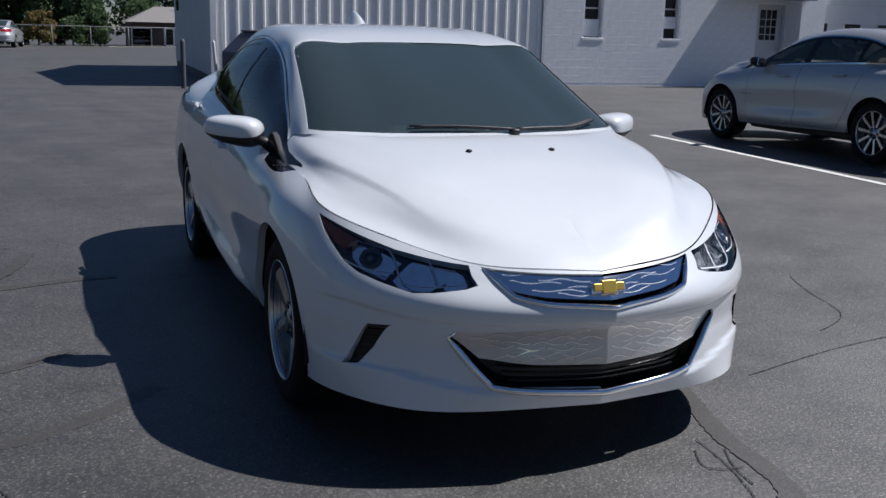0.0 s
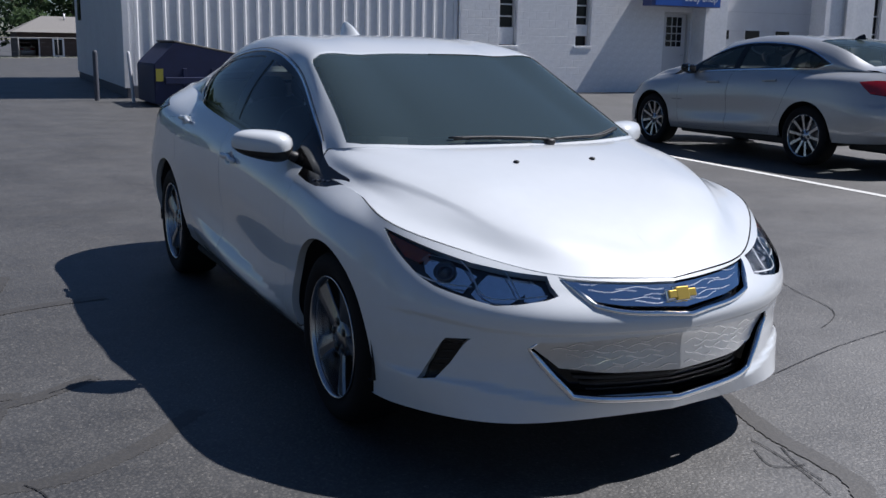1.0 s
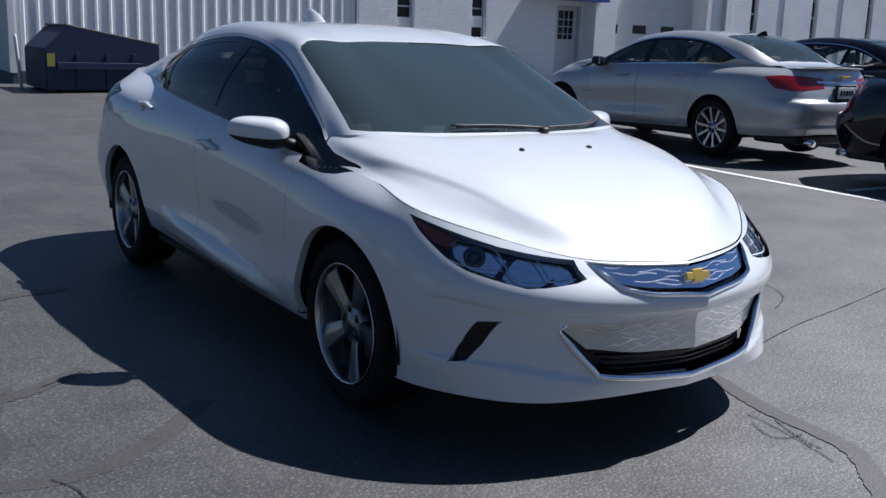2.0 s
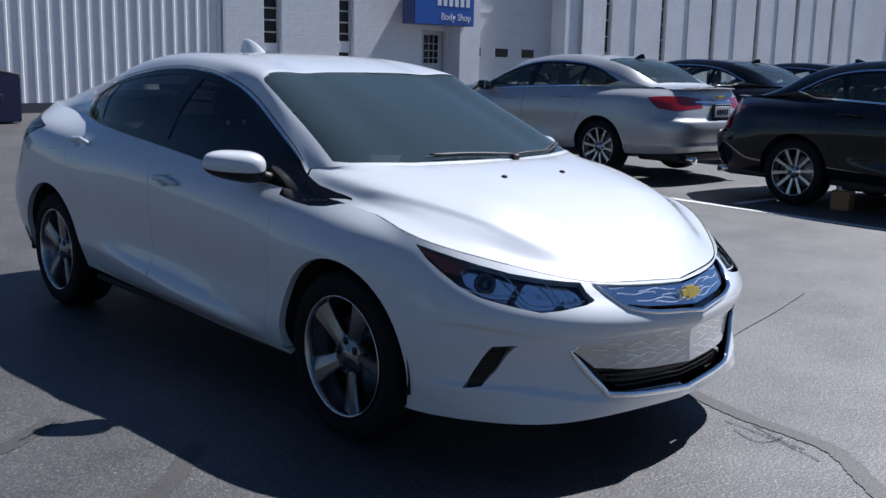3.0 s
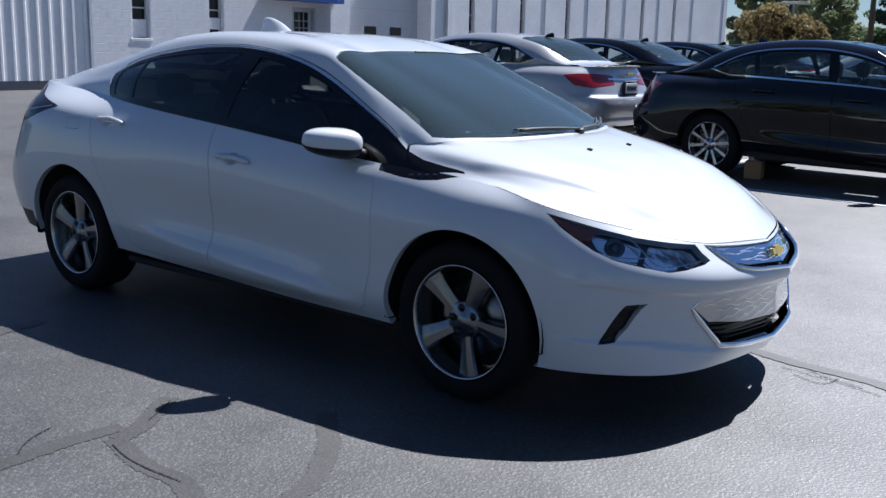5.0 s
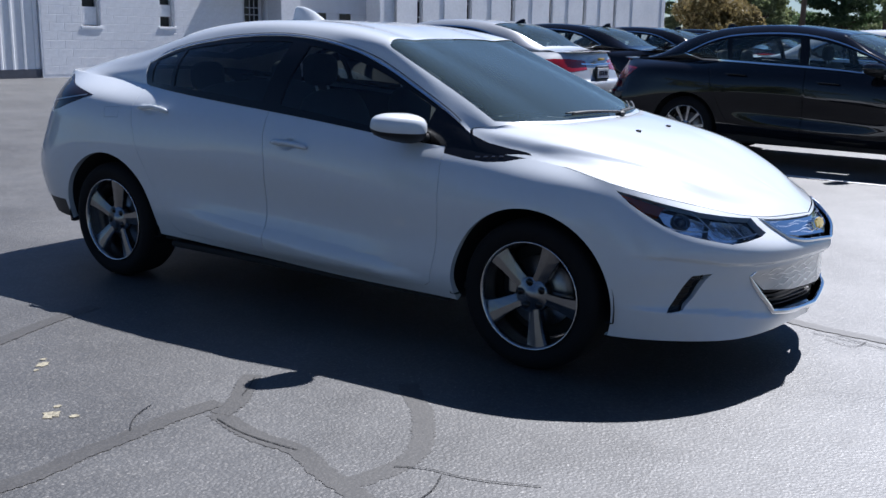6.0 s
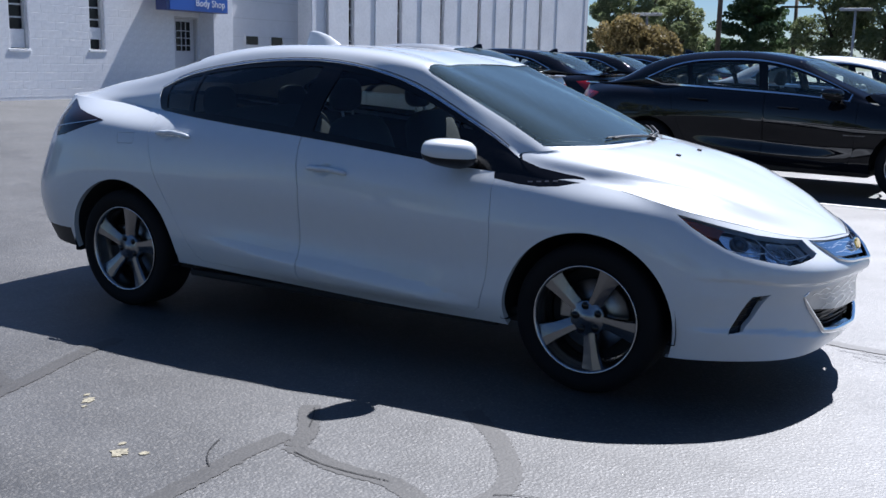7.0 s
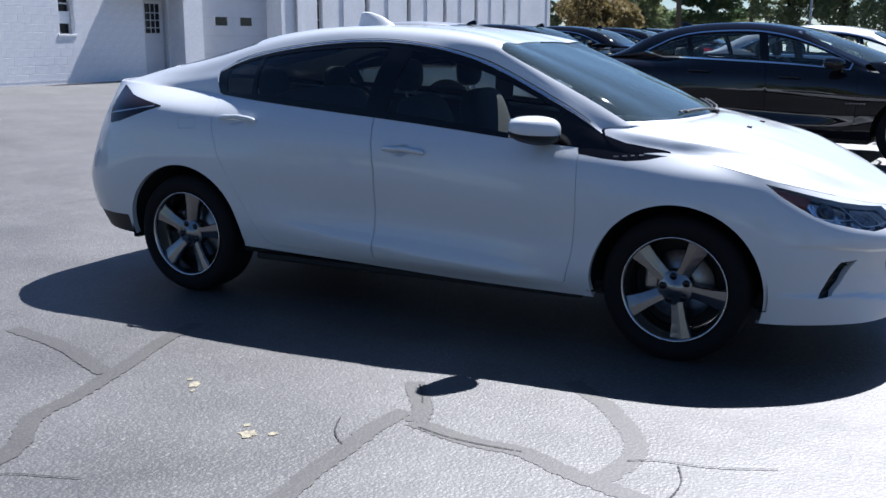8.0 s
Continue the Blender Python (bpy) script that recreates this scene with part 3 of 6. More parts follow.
# courses of painted blocks stand out a little from the joints
rng = np.random.default_rng(7)
block_meshes = {}
course, long_ = 0.203, 0.406
for r in range(int((3.4 - 0.26) / course)):
    z0 = 0.26 + r * course
    x = 9.92 - (long_ / 2 if r % 2 else 0)
    while x < 17.38:
        a, b = max(x, 9.92), min(x + long_ - 0.005, 17.38)
        x += long_
        zt = z0 + course - 0.008
        cuts = [(a, b)]
        for h in (win_a, win_b, door_hole):
            if zt > h[2] - 0.12 and z0 < h[3]:
                cuts = [q for p, e in cuts for q in ((p, min(e, h[0] - 0.02)), (max(p, h[1] + 0.02), e)) if q[1] - q[0] > 0.03]
        for p, e in cuts:
            key = round(e - p, 2)
            if key not in block_meshes:
                w, hh, d, bv = (e - p) / 2, (course - 0.005) / 2, 0.0018, 0.006
                vv = [(-w, 0, -hh), (w, 0, -hh), (w, 0, hh), (-w, 0, hh), (-w + bv, -d, -hh + bv), (w - bv, -d, -hh + bv), (w - bv, -d, hh - bv), (-w + bv, -d, hh - bv)]
                block_meshes[key] = mesh_data("block", vv, [(4, 5, 6, 7), (0, 1, 5, 4), (1, 2, 6, 5), (2, 3, 7, 6), (3, 0, 4, 7)], BLOCK_PAINT)
            ob = new("block", block_meshes[key])
            ob.parent = body_shop
            ob.location = ((p + e) / 2, WALL_Y - 0.0005 - rng.uniform(0, 0.001), z0 + course / 2)

for wx0, wx1, wz0, wz1, lower in ((*win_a, 0.34), (*win_b, 0.36)):
    win = part("window", boxed(wx0, wx1, WALL_Y + 0.16, WALL_Y + 0.18, wz0, wz1), DARK_PANE, body_shop)
    fr = bmesh.new()
    for a, b, c, d in ((wx0, wx0 + .045, wz0, wz1), (wx1 - .045, wx1, wz0, wz1)):
        box(fr, a, b, WALL_Y + 0.10, WALL_Y + 0.17, c, d)
    part("window_frame", fr, FRAME_PAINT, win)
    for z in np.arange(wz0 + lower + .10, wz1, 0.30):
        part("glazing_bar", boxed(wx0 + .045, wx1 - .045, WALL_Y + 0.115, WALL_Y + 0.165, z - .018, z + .018), FRAME_PAINT, win)
    part("window_sill", boxed(wx0 - .06, wx1 + .06, WALL_Y - 0.018, WALL_Y + 0.12, wz0 - .07, wz0, .008), RENDER_PAINT, win)
part("window_board", boxed(win_a[0] + .05, win_a[1] - .05, WALL_Y + .09, WALL_Y + .15, 1.44, 1.88), RENDER_PAINT, body_shop)
part("window_board", boxed(win_b[0] + .05, win_b[1] - .05, WALL_Y + .09, WALL_Y + .15, 1.70, 2.0), RENDER_PAINT, body_shop)

door = part("door", boxed(16.46, 17.30, WALL_Y + .14, WALL_Y + .19, BASE, 2.36, .006), DOOR_PAINT, body_shop, "white door with a glazed upper half")
part("door_glass", boxed(16.60, 17.14, WALL_Y + .125, WALL_Y + .137, 1.47, 2.28), DARK_PANE, door)
for xx in (16.78, 16.96):
    part("glazing_bar", boxed(xx - .012, xx + .012, WALL_Y + .112, WALL_Y + .124, 1.47, 2.28), FRAME_PAINT, door)
for zz in (1.62, 1.83, 2.03):
    part("glazing_bar", boxed(16.60, 17.14, WALL_Y + .110, WALL_Y + .1235, zz - .012, zz + .012), FRAME_PAINT, door)
fr = bmesh.new()
for a, b, c, d in ((16.40, 16.455, BASE, 2.42), (17.305, 17.36, BASE, 2.42), (16.455, 17.305, 2.365, 2.42)):
    box(fr, a, b, WALL_Y + .05, WALL_Y + .2, c, d)
part("door_frame", fr, FRAME_PAINT, body_shop)
part("door_handle", tube_mesh([(17.2, WALL_Y + .13, 1.22), (17.2, WALL_Y + .09, 1.22), (17.12, WALL_Y + .085, 1.22)], .012), SATIN, door)

# pier beside the door, then the vehicle door set back in shade
part("pier", boxed(17.40, 18.22, WALL_Y - 0.55, WALL_Y + .3, -0.3, 5.9, .01), RENDER_PAINT, body_shop)
gd = part("vehicle_door", boxed(18.22, 22.15, WALL_Y + .10, WALL_Y + .2, -0.1, 4.4), DOOR_PAINT, body_shop, "grey-white sectional vehicle door with small dark panes")
for z in np.arange(0.85, 4.3, 0.55):
    part("door_rib", boxed(18.24, 22.13, WALL_Y + .085, WALL_Y + .099, z - .012, z + .012), FRAME_PAINT, gd)
for x in (18.31, 19.51, 20.72):
    p = part("door_pane", boxed(x, x + .58, WALL_Y + .075, WALL_Y + .098, 1.71, 1.97), DARK_PANE, gd)
    f = bmesh.new()
    for a, b, c, d in ((x - .03, x + .61, 1.68, 1.71), (x - .03, x + .61, 1.97, 2.0), (x - .03, x, 1.71, 1.97), (x + .58, x + .61, 1.71, 1.97)):
        box(f, a, b, WALL_Y + .065, WALL_Y + .098, c, d)
    part("pane_frame", f, DOOR_PAINT, p)
part("lintel", boxed(18.22, 22.15, WALL_Y + .0, WALL_Y + .3, 4.4, TOP), RENDER_PAINT, body_shop)

# pilastered wall with narrow windows
SLIT_Y = WALL_Y - 0.45
slits = [(x - .17, x + .17, 0.9, 5.2) for x in (24.45, 27.6, 30.8, 34.0, 37.15, 40.35)]
wall_with_holes("wall_render", 22.15, 46.5, -0.3, TOP, SLIT_Y, 0.75, slits, RENDER_PAINT, body_shop)
for i, s in enumerate(slits):
    win = part("slit_window", boxed(s[0], s[1], SLIT_Y + .14, SLIT_Y + .16, s[2], s[3]), DARK_PANE, body_shop)
    for z in np.arange(s[2] + .5, s[3], .55):
        part("glazing_bar", boxed(s[0], s[1], SLIT_Y + .10, SLIT_Y + .138, z - .02, z + .02), FRAME_PAINT, win)
    for e in (s[0] + .02, s[1] - .02):
        part("window_frame", boxed(e - .02, e + .02, SLIT_Y + .08, SLIT_Y + .139, s[2], s[3]), FRAME_PAINT, win)
for x in (22.15, 22.9, 25.9, 29.1, 32.3, 35.5, 38.7, 42.3, 46.0):
    part("pilaster", boxed(x, x + .45, SLIT_Y - .035, SLIT_Y, -0.3, TOP - .2, .008), RENDER_PAINT, body_shop)
part("downpipe", tube_mesh([(22.95, SLIT_Y - .06, 0), (22.95, SLIT_Y - .06, TOP)], .05, 10), FRAME_PAINT, body_shop)
part("end_wall", boxed(46.2, 46.5, SLIT_Y + .75, WALL_Y + 18, -0.3, TOP), RENDER_PAINT, body_shop)

# ribbed sheet-metal hall with a low gable
EAVE, RIDGE, BACK_Y = 4.6, 5.95, WALL_Y + 12.2
pts, step = [], 0.30
x = 1.72
while x < 9.80:
    pts += [(x, 0), (x + .20, 0), (x + .225, -.02), (x + .275, -.02)]
    x += step
pts.append((9.86, 0))
sv = [(px, WALL_Y + .06 + py, z) for z in (BASE - .3, EAVE) for px, py in pts]
n = len(pts)
part("wall_sheet", mesh_data("wall_sheet", sv, [(i, i + 1, n + i + 1, n + i) for i in range(n - 1)]), SHEET_PAINT, body_shop, "white ribbed sheet metal")
part("sheet_backing", boxed(1.76, 9.86, WALL_Y + .07, WALL_Y + .25, -0.3, EAVE), SHEET_PAINT, body_shop)
gable = bmesh.new()
outline = [(WALL_Y + .05, BASE + .12), (BACK_Y, BASE + .12), (BACK_Y, EAVE), ((WALL_Y + BACK_Y) / 2, RIDGE), (WALL_Y + .05, EAVE)]
ga, gb = [gable.verts.new((1.70 + .045 * (y - WALL_Y), y, z)) for y, z in outline], [gable.verts.new((1.755 + .045 * (y - WALL_Y), y, z)) for y, z in outline]
gable.faces.new(ga)
gable.faces.new(gb[::-1])
for i in range(5):
    gable.faces.new((ga[i], gb[i], gb[(i + 1) % 5], ga[(i + 1) % 5]))
part("side_wall", gable, GREY_SHEET, body_shop, "plain grey side wall with a gable")
plinth = part("side_plinth", boxed(.02, .09, .07, BACK_Y - WALL_Y, -.3, BASE + .119), GREY_POST, body_shop, "dark plinth")
plinth.matrix_local = Matrix.Translation((1.71, WALL_Y, 0)) @ Matrix.Rotation(-math.atan(.045), 4, "Z")
hall_roof = bmesh.new()
hr = [[hall_roof.verts.new((x + lean * (y - WALL_Y), y, z)) for y, z in ((WALL_Y - .02, EAVE + .01), ((WALL_Y + BACK_Y) / 2, RIDGE + .01), (BACK_Y + .05, EAVE + .01))] for x, lean in ((1.62, .045), (9.90, 0))]
for i in range(2):
    hall_roof.faces.new((hr[0][i], hr[1][i], hr[1][i + 1], hr[0][i + 1]))
part("hall_roof", hall_roof, GREY_SHEET, body_shop, "low-pitched sheet roof")
part("hall_back", boxed(2.34, 9.86, BACK_Y - .2, BACK_Y, -0.3, EAVE), GREY_SHEET, body_shop)
part("party_wall", boxed(9.88, 9.98, WALL_Y + .3, WALL_Y + 16.2, -0.3, TOP), RENDER_PAINT, body_shop)
part("corner_flashing", boxed(1.66, 1.80, WALL_Y - .02, WALL_Y + .05, BASE + .12, EAVE, .006), SHEET_PAINT, body_shop)
part("back_wall", boxed(9.88, 46.2, WALL_Y + 16.2, WALL_Y + 16.4, -0.3, TOP), RENDER_PAINT, body_shop)
part("roof_deck", boxed(9.88, 46.5, WALL_Y + .32, WALL_Y + 16.4, TOP, TOP + .3), GREY_SHEET, body_shop)
part("side_window_slot", boxed(2.12, 2.155, WALL_Y + 10.1, WALL_Y + 10.6, 1.95, 3.3), DARK_PANE, body_shop)
part("foundation", boxed(1.72, 9.86, WALL_Y + .02, WALL_Y + .06, -0.2, BASE + .16), GREY_POST, body_shop)

# ---- sign over the door ----
sign = thing("sign", "blue box sign with white lettering over the workshop door", "sign")
sx0, sx1, sy = 15.17, 17.56, WALL_Y - 0.95
part("sign_box", boxed(sx0, sx1, sy, WALL_Y - .552, 2.53, 3.95, .01), SIGN_NAVY, sign)
part("sign_face", boxed(sx0 + .12, sx1 - .02, sy - .012, sy - .001, 2.55, 3.93), SIGN_BLUE, sign)
fc = bpy.data.curves.new("sign_text", "FONT")
fc.body, fc.size, fc.extrude, fc.align_x = "Body Shop", 0.27, 0.004, "CENTER"
txt = new("sign_text", fc)
txt.parent = sign
txt.matrix_local = pose(16.84, sy - .018, 2.68, 90, 0, 0)
fc.materials.append(SIGN_WHITE)
for i in range(6):
    part("letter_bar", boxed(16.12 + .22 * i, 16.26 + .22 * i, sy - .02, sy - .0125, 3.06, 3.40), SIGN_WHITE, sign)

# ---- dumpster and posts ----
dump = thing("dumpster", "dark blue steel dumpster with a weathered grey lid", "dumpster")
dx, dy, dz = 1.74, 16.4, ground_z(1.9, 16.4)
prof = [(0, .06), (0, .82), (.42, 1.24), (2.15, .92), (2.15, .06)]
dm = bmesh.new()
fa = [dm.verts.new((dx + a, dy, dz + b)) for a, b in prof]
fb = [dm.verts.new((dx + a, dy + 1.75, dz + b)) for a, b in prof]
dm.faces.new(fa[::-1])
dm.faces.new(fb)
for i in range(5):
    dm.faces.new((fa[i], fa[(i + 1) % 5], fb[(i + 1) % 5], fb[i]))
bmesh.ops.bevel(dm, geom=dm.edges[:], offset=.02, segments=2, affect="EDGES")
hull = part("hull", dm, DUMPSTER_BLUE, dump)
for i in range(2):
    lid = boxed(0, 1.80, .03 + .87 * i, .84 + .87 * i, 0, .035, .01)
    ob = part("lid", lid, LID_GREY, dump)
    ob.matrix_local = Matrix.Translation((dx + .40, dy, dz + 1.25)) @ Matrix.Rotation(math.atan2(.32, 1.73), 4, "Y")
for a in (.55, 1.1, 1.6):
    part("rib", boxed(dx + a, dx + a + .07, dy - .03, dy, dz + .1, dz + .75, .006), DUMPSTER_BLUE, dump)
part("lift_pocket", boxed(dx + .2, dx + 1.8, dy - .06, dy + .01, dz + .45, dz + .58, .01), DUMPSTER_BLUE, dump)
part("label", boxed(dx + .03, dx + .17, dy - .008, dy - .001, dz + .50, dz + .74), YELLOW_LABEL, dump, "small yellow label")
for a in (.1, 1.8):
    for b in (.15, 1.45):
        part("foot", boxed(dx + a, dx + a + .12, dy + b, dy + b + .12, dz - .02, dz + .07), GREY_POST, dump)
for name, mat, (x, y), lean, label in (("bollard", GREY_POST, (0.98, 18.6), 0.0, "grey steel bollard beside the sheet-metal wall"), ("bollard", WHITE_POST, (1.60, 17.9), -4.0, "thin leaning white steel bollard")):
    b = thing(name, label, "bollard", "bollards", Matrix.Translation((x, y, ground_z(x, y))) @ Matrix.Rotation(radians(lean), 4, "Y"))
    r = .052 if mat is GREY_POST else .034
    part("post", lathe([(r, -.05), (r, .98), (r * .8, 1.03), (0, 1.05)], 20, "z"), mat, b)

# ---- the hatchback's design curves: half widths, from the nose's middle round to the tail's middle ----
V_SILL = [(0, -.915, .220), (.22, -.89, .220), (.46, -.838, .217), (.662, -.722, .218), (.815, -.47, .217), (.85, -.25, .22), (.838, .30, .24), (.84, .55, .245), (.84, 1.0, .25), (.84, 1.45, .265), (.845, 1.9, .28), (.845, 2.4, .29), (.845, 2.95, .285), (.80, 3.30, .30), (.60, 3.50, .32), (.3, 3.54, .33), (0, 3.55, .33)]
V_LOW = [(0, -.945, .285), (.22, -.915, .285), (.45, -.848, .29), (.672, -.706, .305), (.82, -.495, .31), (.875, -.22, .32), (.878, .30, .32), (.886, .6, .322), (.893, 1.0, .345), (.894, 1.45, .375), (.889, 1.9, .405), (.885, 2.4, .43), (.885, 2.95, .43), (.83, 3.33, .43), (.62, 3.56, .43), (.3, 3.60, .43), (0, 3.61, .43)]
V_MID = [(0, -.966, .485), (.22, -.925, .485), (.47, -.838, .478), (.69, -.692, .475), (.838, -.475, .50), (.892, -.20, .54), (.89, .30, .53), (.884, .6, .50), (.874, 1.0, .49), (.871, 1.45, .50), (.878, 1.9, .53), (.897, 2.4, .58), (.90, 2.95, .58), (.855, 3.33, .58), (.64, 3.58, .58), (.3, 3.63, .58), (0, 3.64, .58)]
V_WIDE = [(0, -.988, .545), (.22, -.942, .55), (.46, -.860, .562), (.685, -.695, .590), (.828, -.45, .645), (.885, -.17, .72), (.895, .28, .72), (.895, .6, .71), (.893, 1.0, .72), (.893, 1.45, .74), (.895, 1.9, .76), (.900, 2.4, .78), (.895, 2.9, .78), (.84, 3.28, .78), (.62, 3.54, .78), (.3, 3.60, .78), (0, 3.61, .78)]
V_SHOULDER = [(0, -.925, .625), (.21, -.885, .63), (.42, -.80, .65), (.63, -.63, .70), (.805, -.375, .765), (.845, -.14, .81), (.858, .28, .83), (.862, .62, .85), (.862, 1.0, .875), (.862, 1.4, .905), (.858, 1.85, .935), (.845, 2.3, .972), (.832, 2.75, 1.003), (.785, 3.17, 1.022), (.58, 3.47, 1.0), (.29, 3.55, 1.0), (0, 3.56, 1.0)]
V_EDGE = [(0, -.885, .663), (.20, -.845, .672), (.40, -.768, .686), (.60, -.60, .738), (.785, -.345, .812), (.785, -.12, .862), (.80, .27, .897), (.807, .62, .918), (.806, 1.0, .953), (.803, 1.4, .99), (.79, 1.85, 1.025), (.755, 2.3, 1.061), (.668, 2.72, 1.092), (.63, 3.15, 1.118), (.52, 3.44, 1.13), (.27, 3.52, 1.14), (0, 3.53, 1.145)]
V_HOOD = [
    [(0, -.84, .690), (.175, -.79, .712), (.385, -.72, .720), (.568, -.555, .764), (.705, -.345, .828), (.742, -.10, .884), (.775, .34, .938)],
    [(0, -.80, .712), (.15, -.735, .744), (.355, -.655, .776), (.51, -.50, .830), (.605, -.325, .884), (.688, -.07, .934), (.735, .385, .982)],
    [(0, -.77, .728), (.12, -.69, .766), (.28, -.59, .815), (.40, -.45, .873), (.48, -.30, .920), (.555, -.06, .967), (.70, .275, 1.001)],
    [(0, -.73, .747), (.06, -.64, .792), (.15, -.515, .850), (.21, -.38, .903), (.25, -.235, .948), (.30, -.065, .987), (.38, .105, 1.007)],
    [(0, -.69, .766), (0, -.585, .818), (0, -.455, .874), (0, -.325, .923), (0, -.20, .962), (0, -.07, .991), (0, .055, 1.010)],
]
V_TOP = [
    [(.775, .34, .938), (.765, .61, 1.0), (.745, .97, 1.09), (.735, 1.36, 1.16), (.725, 1.85, 1.20), (.70, 2.32, 1.19), (.648, 2.75, 1.135), (.60, 3.17, 1.13), (.48, 3.43, 1.132), (.25, 3.50, 1.14), (0, 3.525, 1.145)],
    [(.735, .385, .982), (.70, .60, 1.093), (.638, .96, 1.243), (.610, 1.324, 1.339), (.597, 1.84, 1.356), (.605, 2.33, 1.288), (.605, 2.76, 1.184), (.555, 3.18, 1.153), (.43, 3.42, 1.141), (.22, 3.49, 1.145), (0, 3.52, 1.149)],
    [(.70, .275, 1.001), (.652, .60, 1.158), (.605, .962, 1.325), (.565, 1.33, 1.390), (.55, 1.84, 1.408), (.545, 2.33, 1.350), (.545, 2.77, 1.240), (.50, 3.19, 1.176), (.36, 3.41, 1.150), (.18, 3.48, 1.150), (0, 3.515, 1.151)],
    [(.38, .105, 1.007), (.35, .50, 1.180), (.33, .975, 1.360), (.32, 1.33, 1.428), (.31, 1.85, 1.440), (.30, 2.35, 1.406), (.3, 2.79, 1.302), (.28, 3.20, 1.198), (.2, 3.41, 1.156), (.1, 3.475, 1.152), (0, 3.51, 1.152)],
    [(0, .055, 1.010), (0, .44, 1.170), (0, .99, 1.366), (0, 1.33, 1.434), (0, 1.85, 1.448), (0, 2.36, 1.415), (0, 2.80, 1.315), (0, 3.21, 1.207), (0, 3.41, 1.162), (0, 3.47, 1.154), (0, 3.505, 1.153)],
]


RIDGE = np.polyfit((-.63, -.48, -.32, -.116, 0), (.441, .527, .600, .670, .722), 2)


def ease(x, a, b):
    s = np.clip((x - a) / (b - a), 0, 1)
    return s * s * (3 - 2 * s)


HANDLES = ((1.43, 1.20, .858, .846), (2.43, 2.195, .962, .954))


def hatch_relief(p):
    """Pressed forms of the lower body: a leaf-shaped flare along the doors, a shelf, an inset cheek and a flared lip on the front bumper, a cup behind each handle."""
    x, y, z = p.T
    line = np.interp(y, (.45, .80, 1.16, 1.65, 2.10), (.325, .392, .424, .447, .472))
    swell = np.interp(y, (.48, .75, 1.2, 1.7, 2.14), (0, 1, 1, .65, 0))
    flare = .024 * swell * np.clip((line - z) / (.02 + .045 * swell), 0, 1) * ease(z, .25, .33)
    front = ease(-y, .40, .60)
    crease = np.interp(x, (0, .25, .46, .62, .78), (.520, .518, .516, .528, .556))
    shelf = -.010 * front * ease(crease - z, -.002, .014) * ease(z, .38, .48)
    cheek = ease(x, .28, .42) * ease(-y, .38, .56)
    lip_top = np.interp(x, (.30, .42, .66, .80), (.285, .296, .345, .355))
    ledge = -.018 * cheek * ease(z - lip_top, -.022, .004) * (1 - ease(z, .40, .49))
    for ya, yb, za, zb in HANDLES:
        d = ((y - (ya + yb) / 2 - .012) / .062) ** 2 + ((z - (za + zb) / 2 - .004) / .025) ** 2
        flare = flare - .016 * np.clip(1 - d, 0, 1) ** .8 * (x > .7)
    q = p.copy()
    q[:, 0] += flare + (ledge + shelf * ease(x, .35, .8)) * .75
    q[:, 1] -= ledge * .66 + shelf
    return q


def bonnet_relief(p):
    """A sharp-topped valley outside each bonnet ridge, dying away over the headlamp."""
    x, y, z = p.T
    off = x - np.polyval(RIDGE, y)
    dip = ease(off, -.008, .026) * (1 - ease(off, .026, .12)) * ease(y, -.66, -.30) * (1 - ease(y, -.02, .12))
    q = p.copy()
    q[:, 2] -= .009 * dip
    return q


def saloon_relief(p):
    """The boot lid stands back from the bumper's top ledge."""
    x, y, z = p.T
    back = ease(y, 3.55, 3.85)
    q = p.copy()
    q[:, 1] -= .05 * back * ease(z, .70, .735) - .02 * back * ease(.46 - z, 0, .03)
    return q


def car_surfaces(ring_rows, hood_rows, top_rows, cowl=6, relief=None):
    """The ring round the lower body, the bonnet and the greenhouse, joined along the shoulder edge."""
    k = chords(ring_rows)
    edge = Row(k, ring_rows[-1])
    ring = Surf([Row(k, r) for r in ring_rows], 0, k[-1], False, relief)
    hood = Surf([edge] + [Row(k[:cowl + 1], r) for r in hood_rows], 0, k[cowl], True, bonnet_relief if relief is hatch_relief else None)
    top = Surf([edge] + [Row(k[cowl:], r, 2 if i > 1 else 0) for i, r in enumerate(top_rows)], k[cowl], k[-1], True)
    return ring, hood, top, k



# ---- wheels ----
def star_spoke(angle, r0, r1, w0, w1, front, back, groove=0.0):
    """One wheel spoke as points and faces, flaring towards the rim, with a flat face beside a sloping facet."""
    verts, faces = [], []
    for q in (0.0, 0.30, 0.62, 0.86, 1.0):
        r, w = r0 + (r1 - r0) * q, w0 + (w1 - w0) * q ** 2.2
        dish = front - 0.020 * (1 - q)
        for s, h in ((-1.0, dish - 0.010), (-0.86, dish), (-0.10, dish), (0.18, dish - groove), (0.94, dish - groove - 0.010 * (groove > 0)), (1.0, dish - 0.018), (1.0, back), (-1.0, back)):
            verts.append((h, r * math.cos(angle) - s * w / 2 * math.sin(angle), r * math.sin(angle) + s * w / 2 * math.cos(angle)))
    for k in range(4):
        for j in range(8):
            a, b = k * 8 + j, k * 8 + (j + 1) % 8
            faces.append((a, b, b + 8, a + 8))
    faces.append(tuple(range(32, 40)))
    return verts, faces


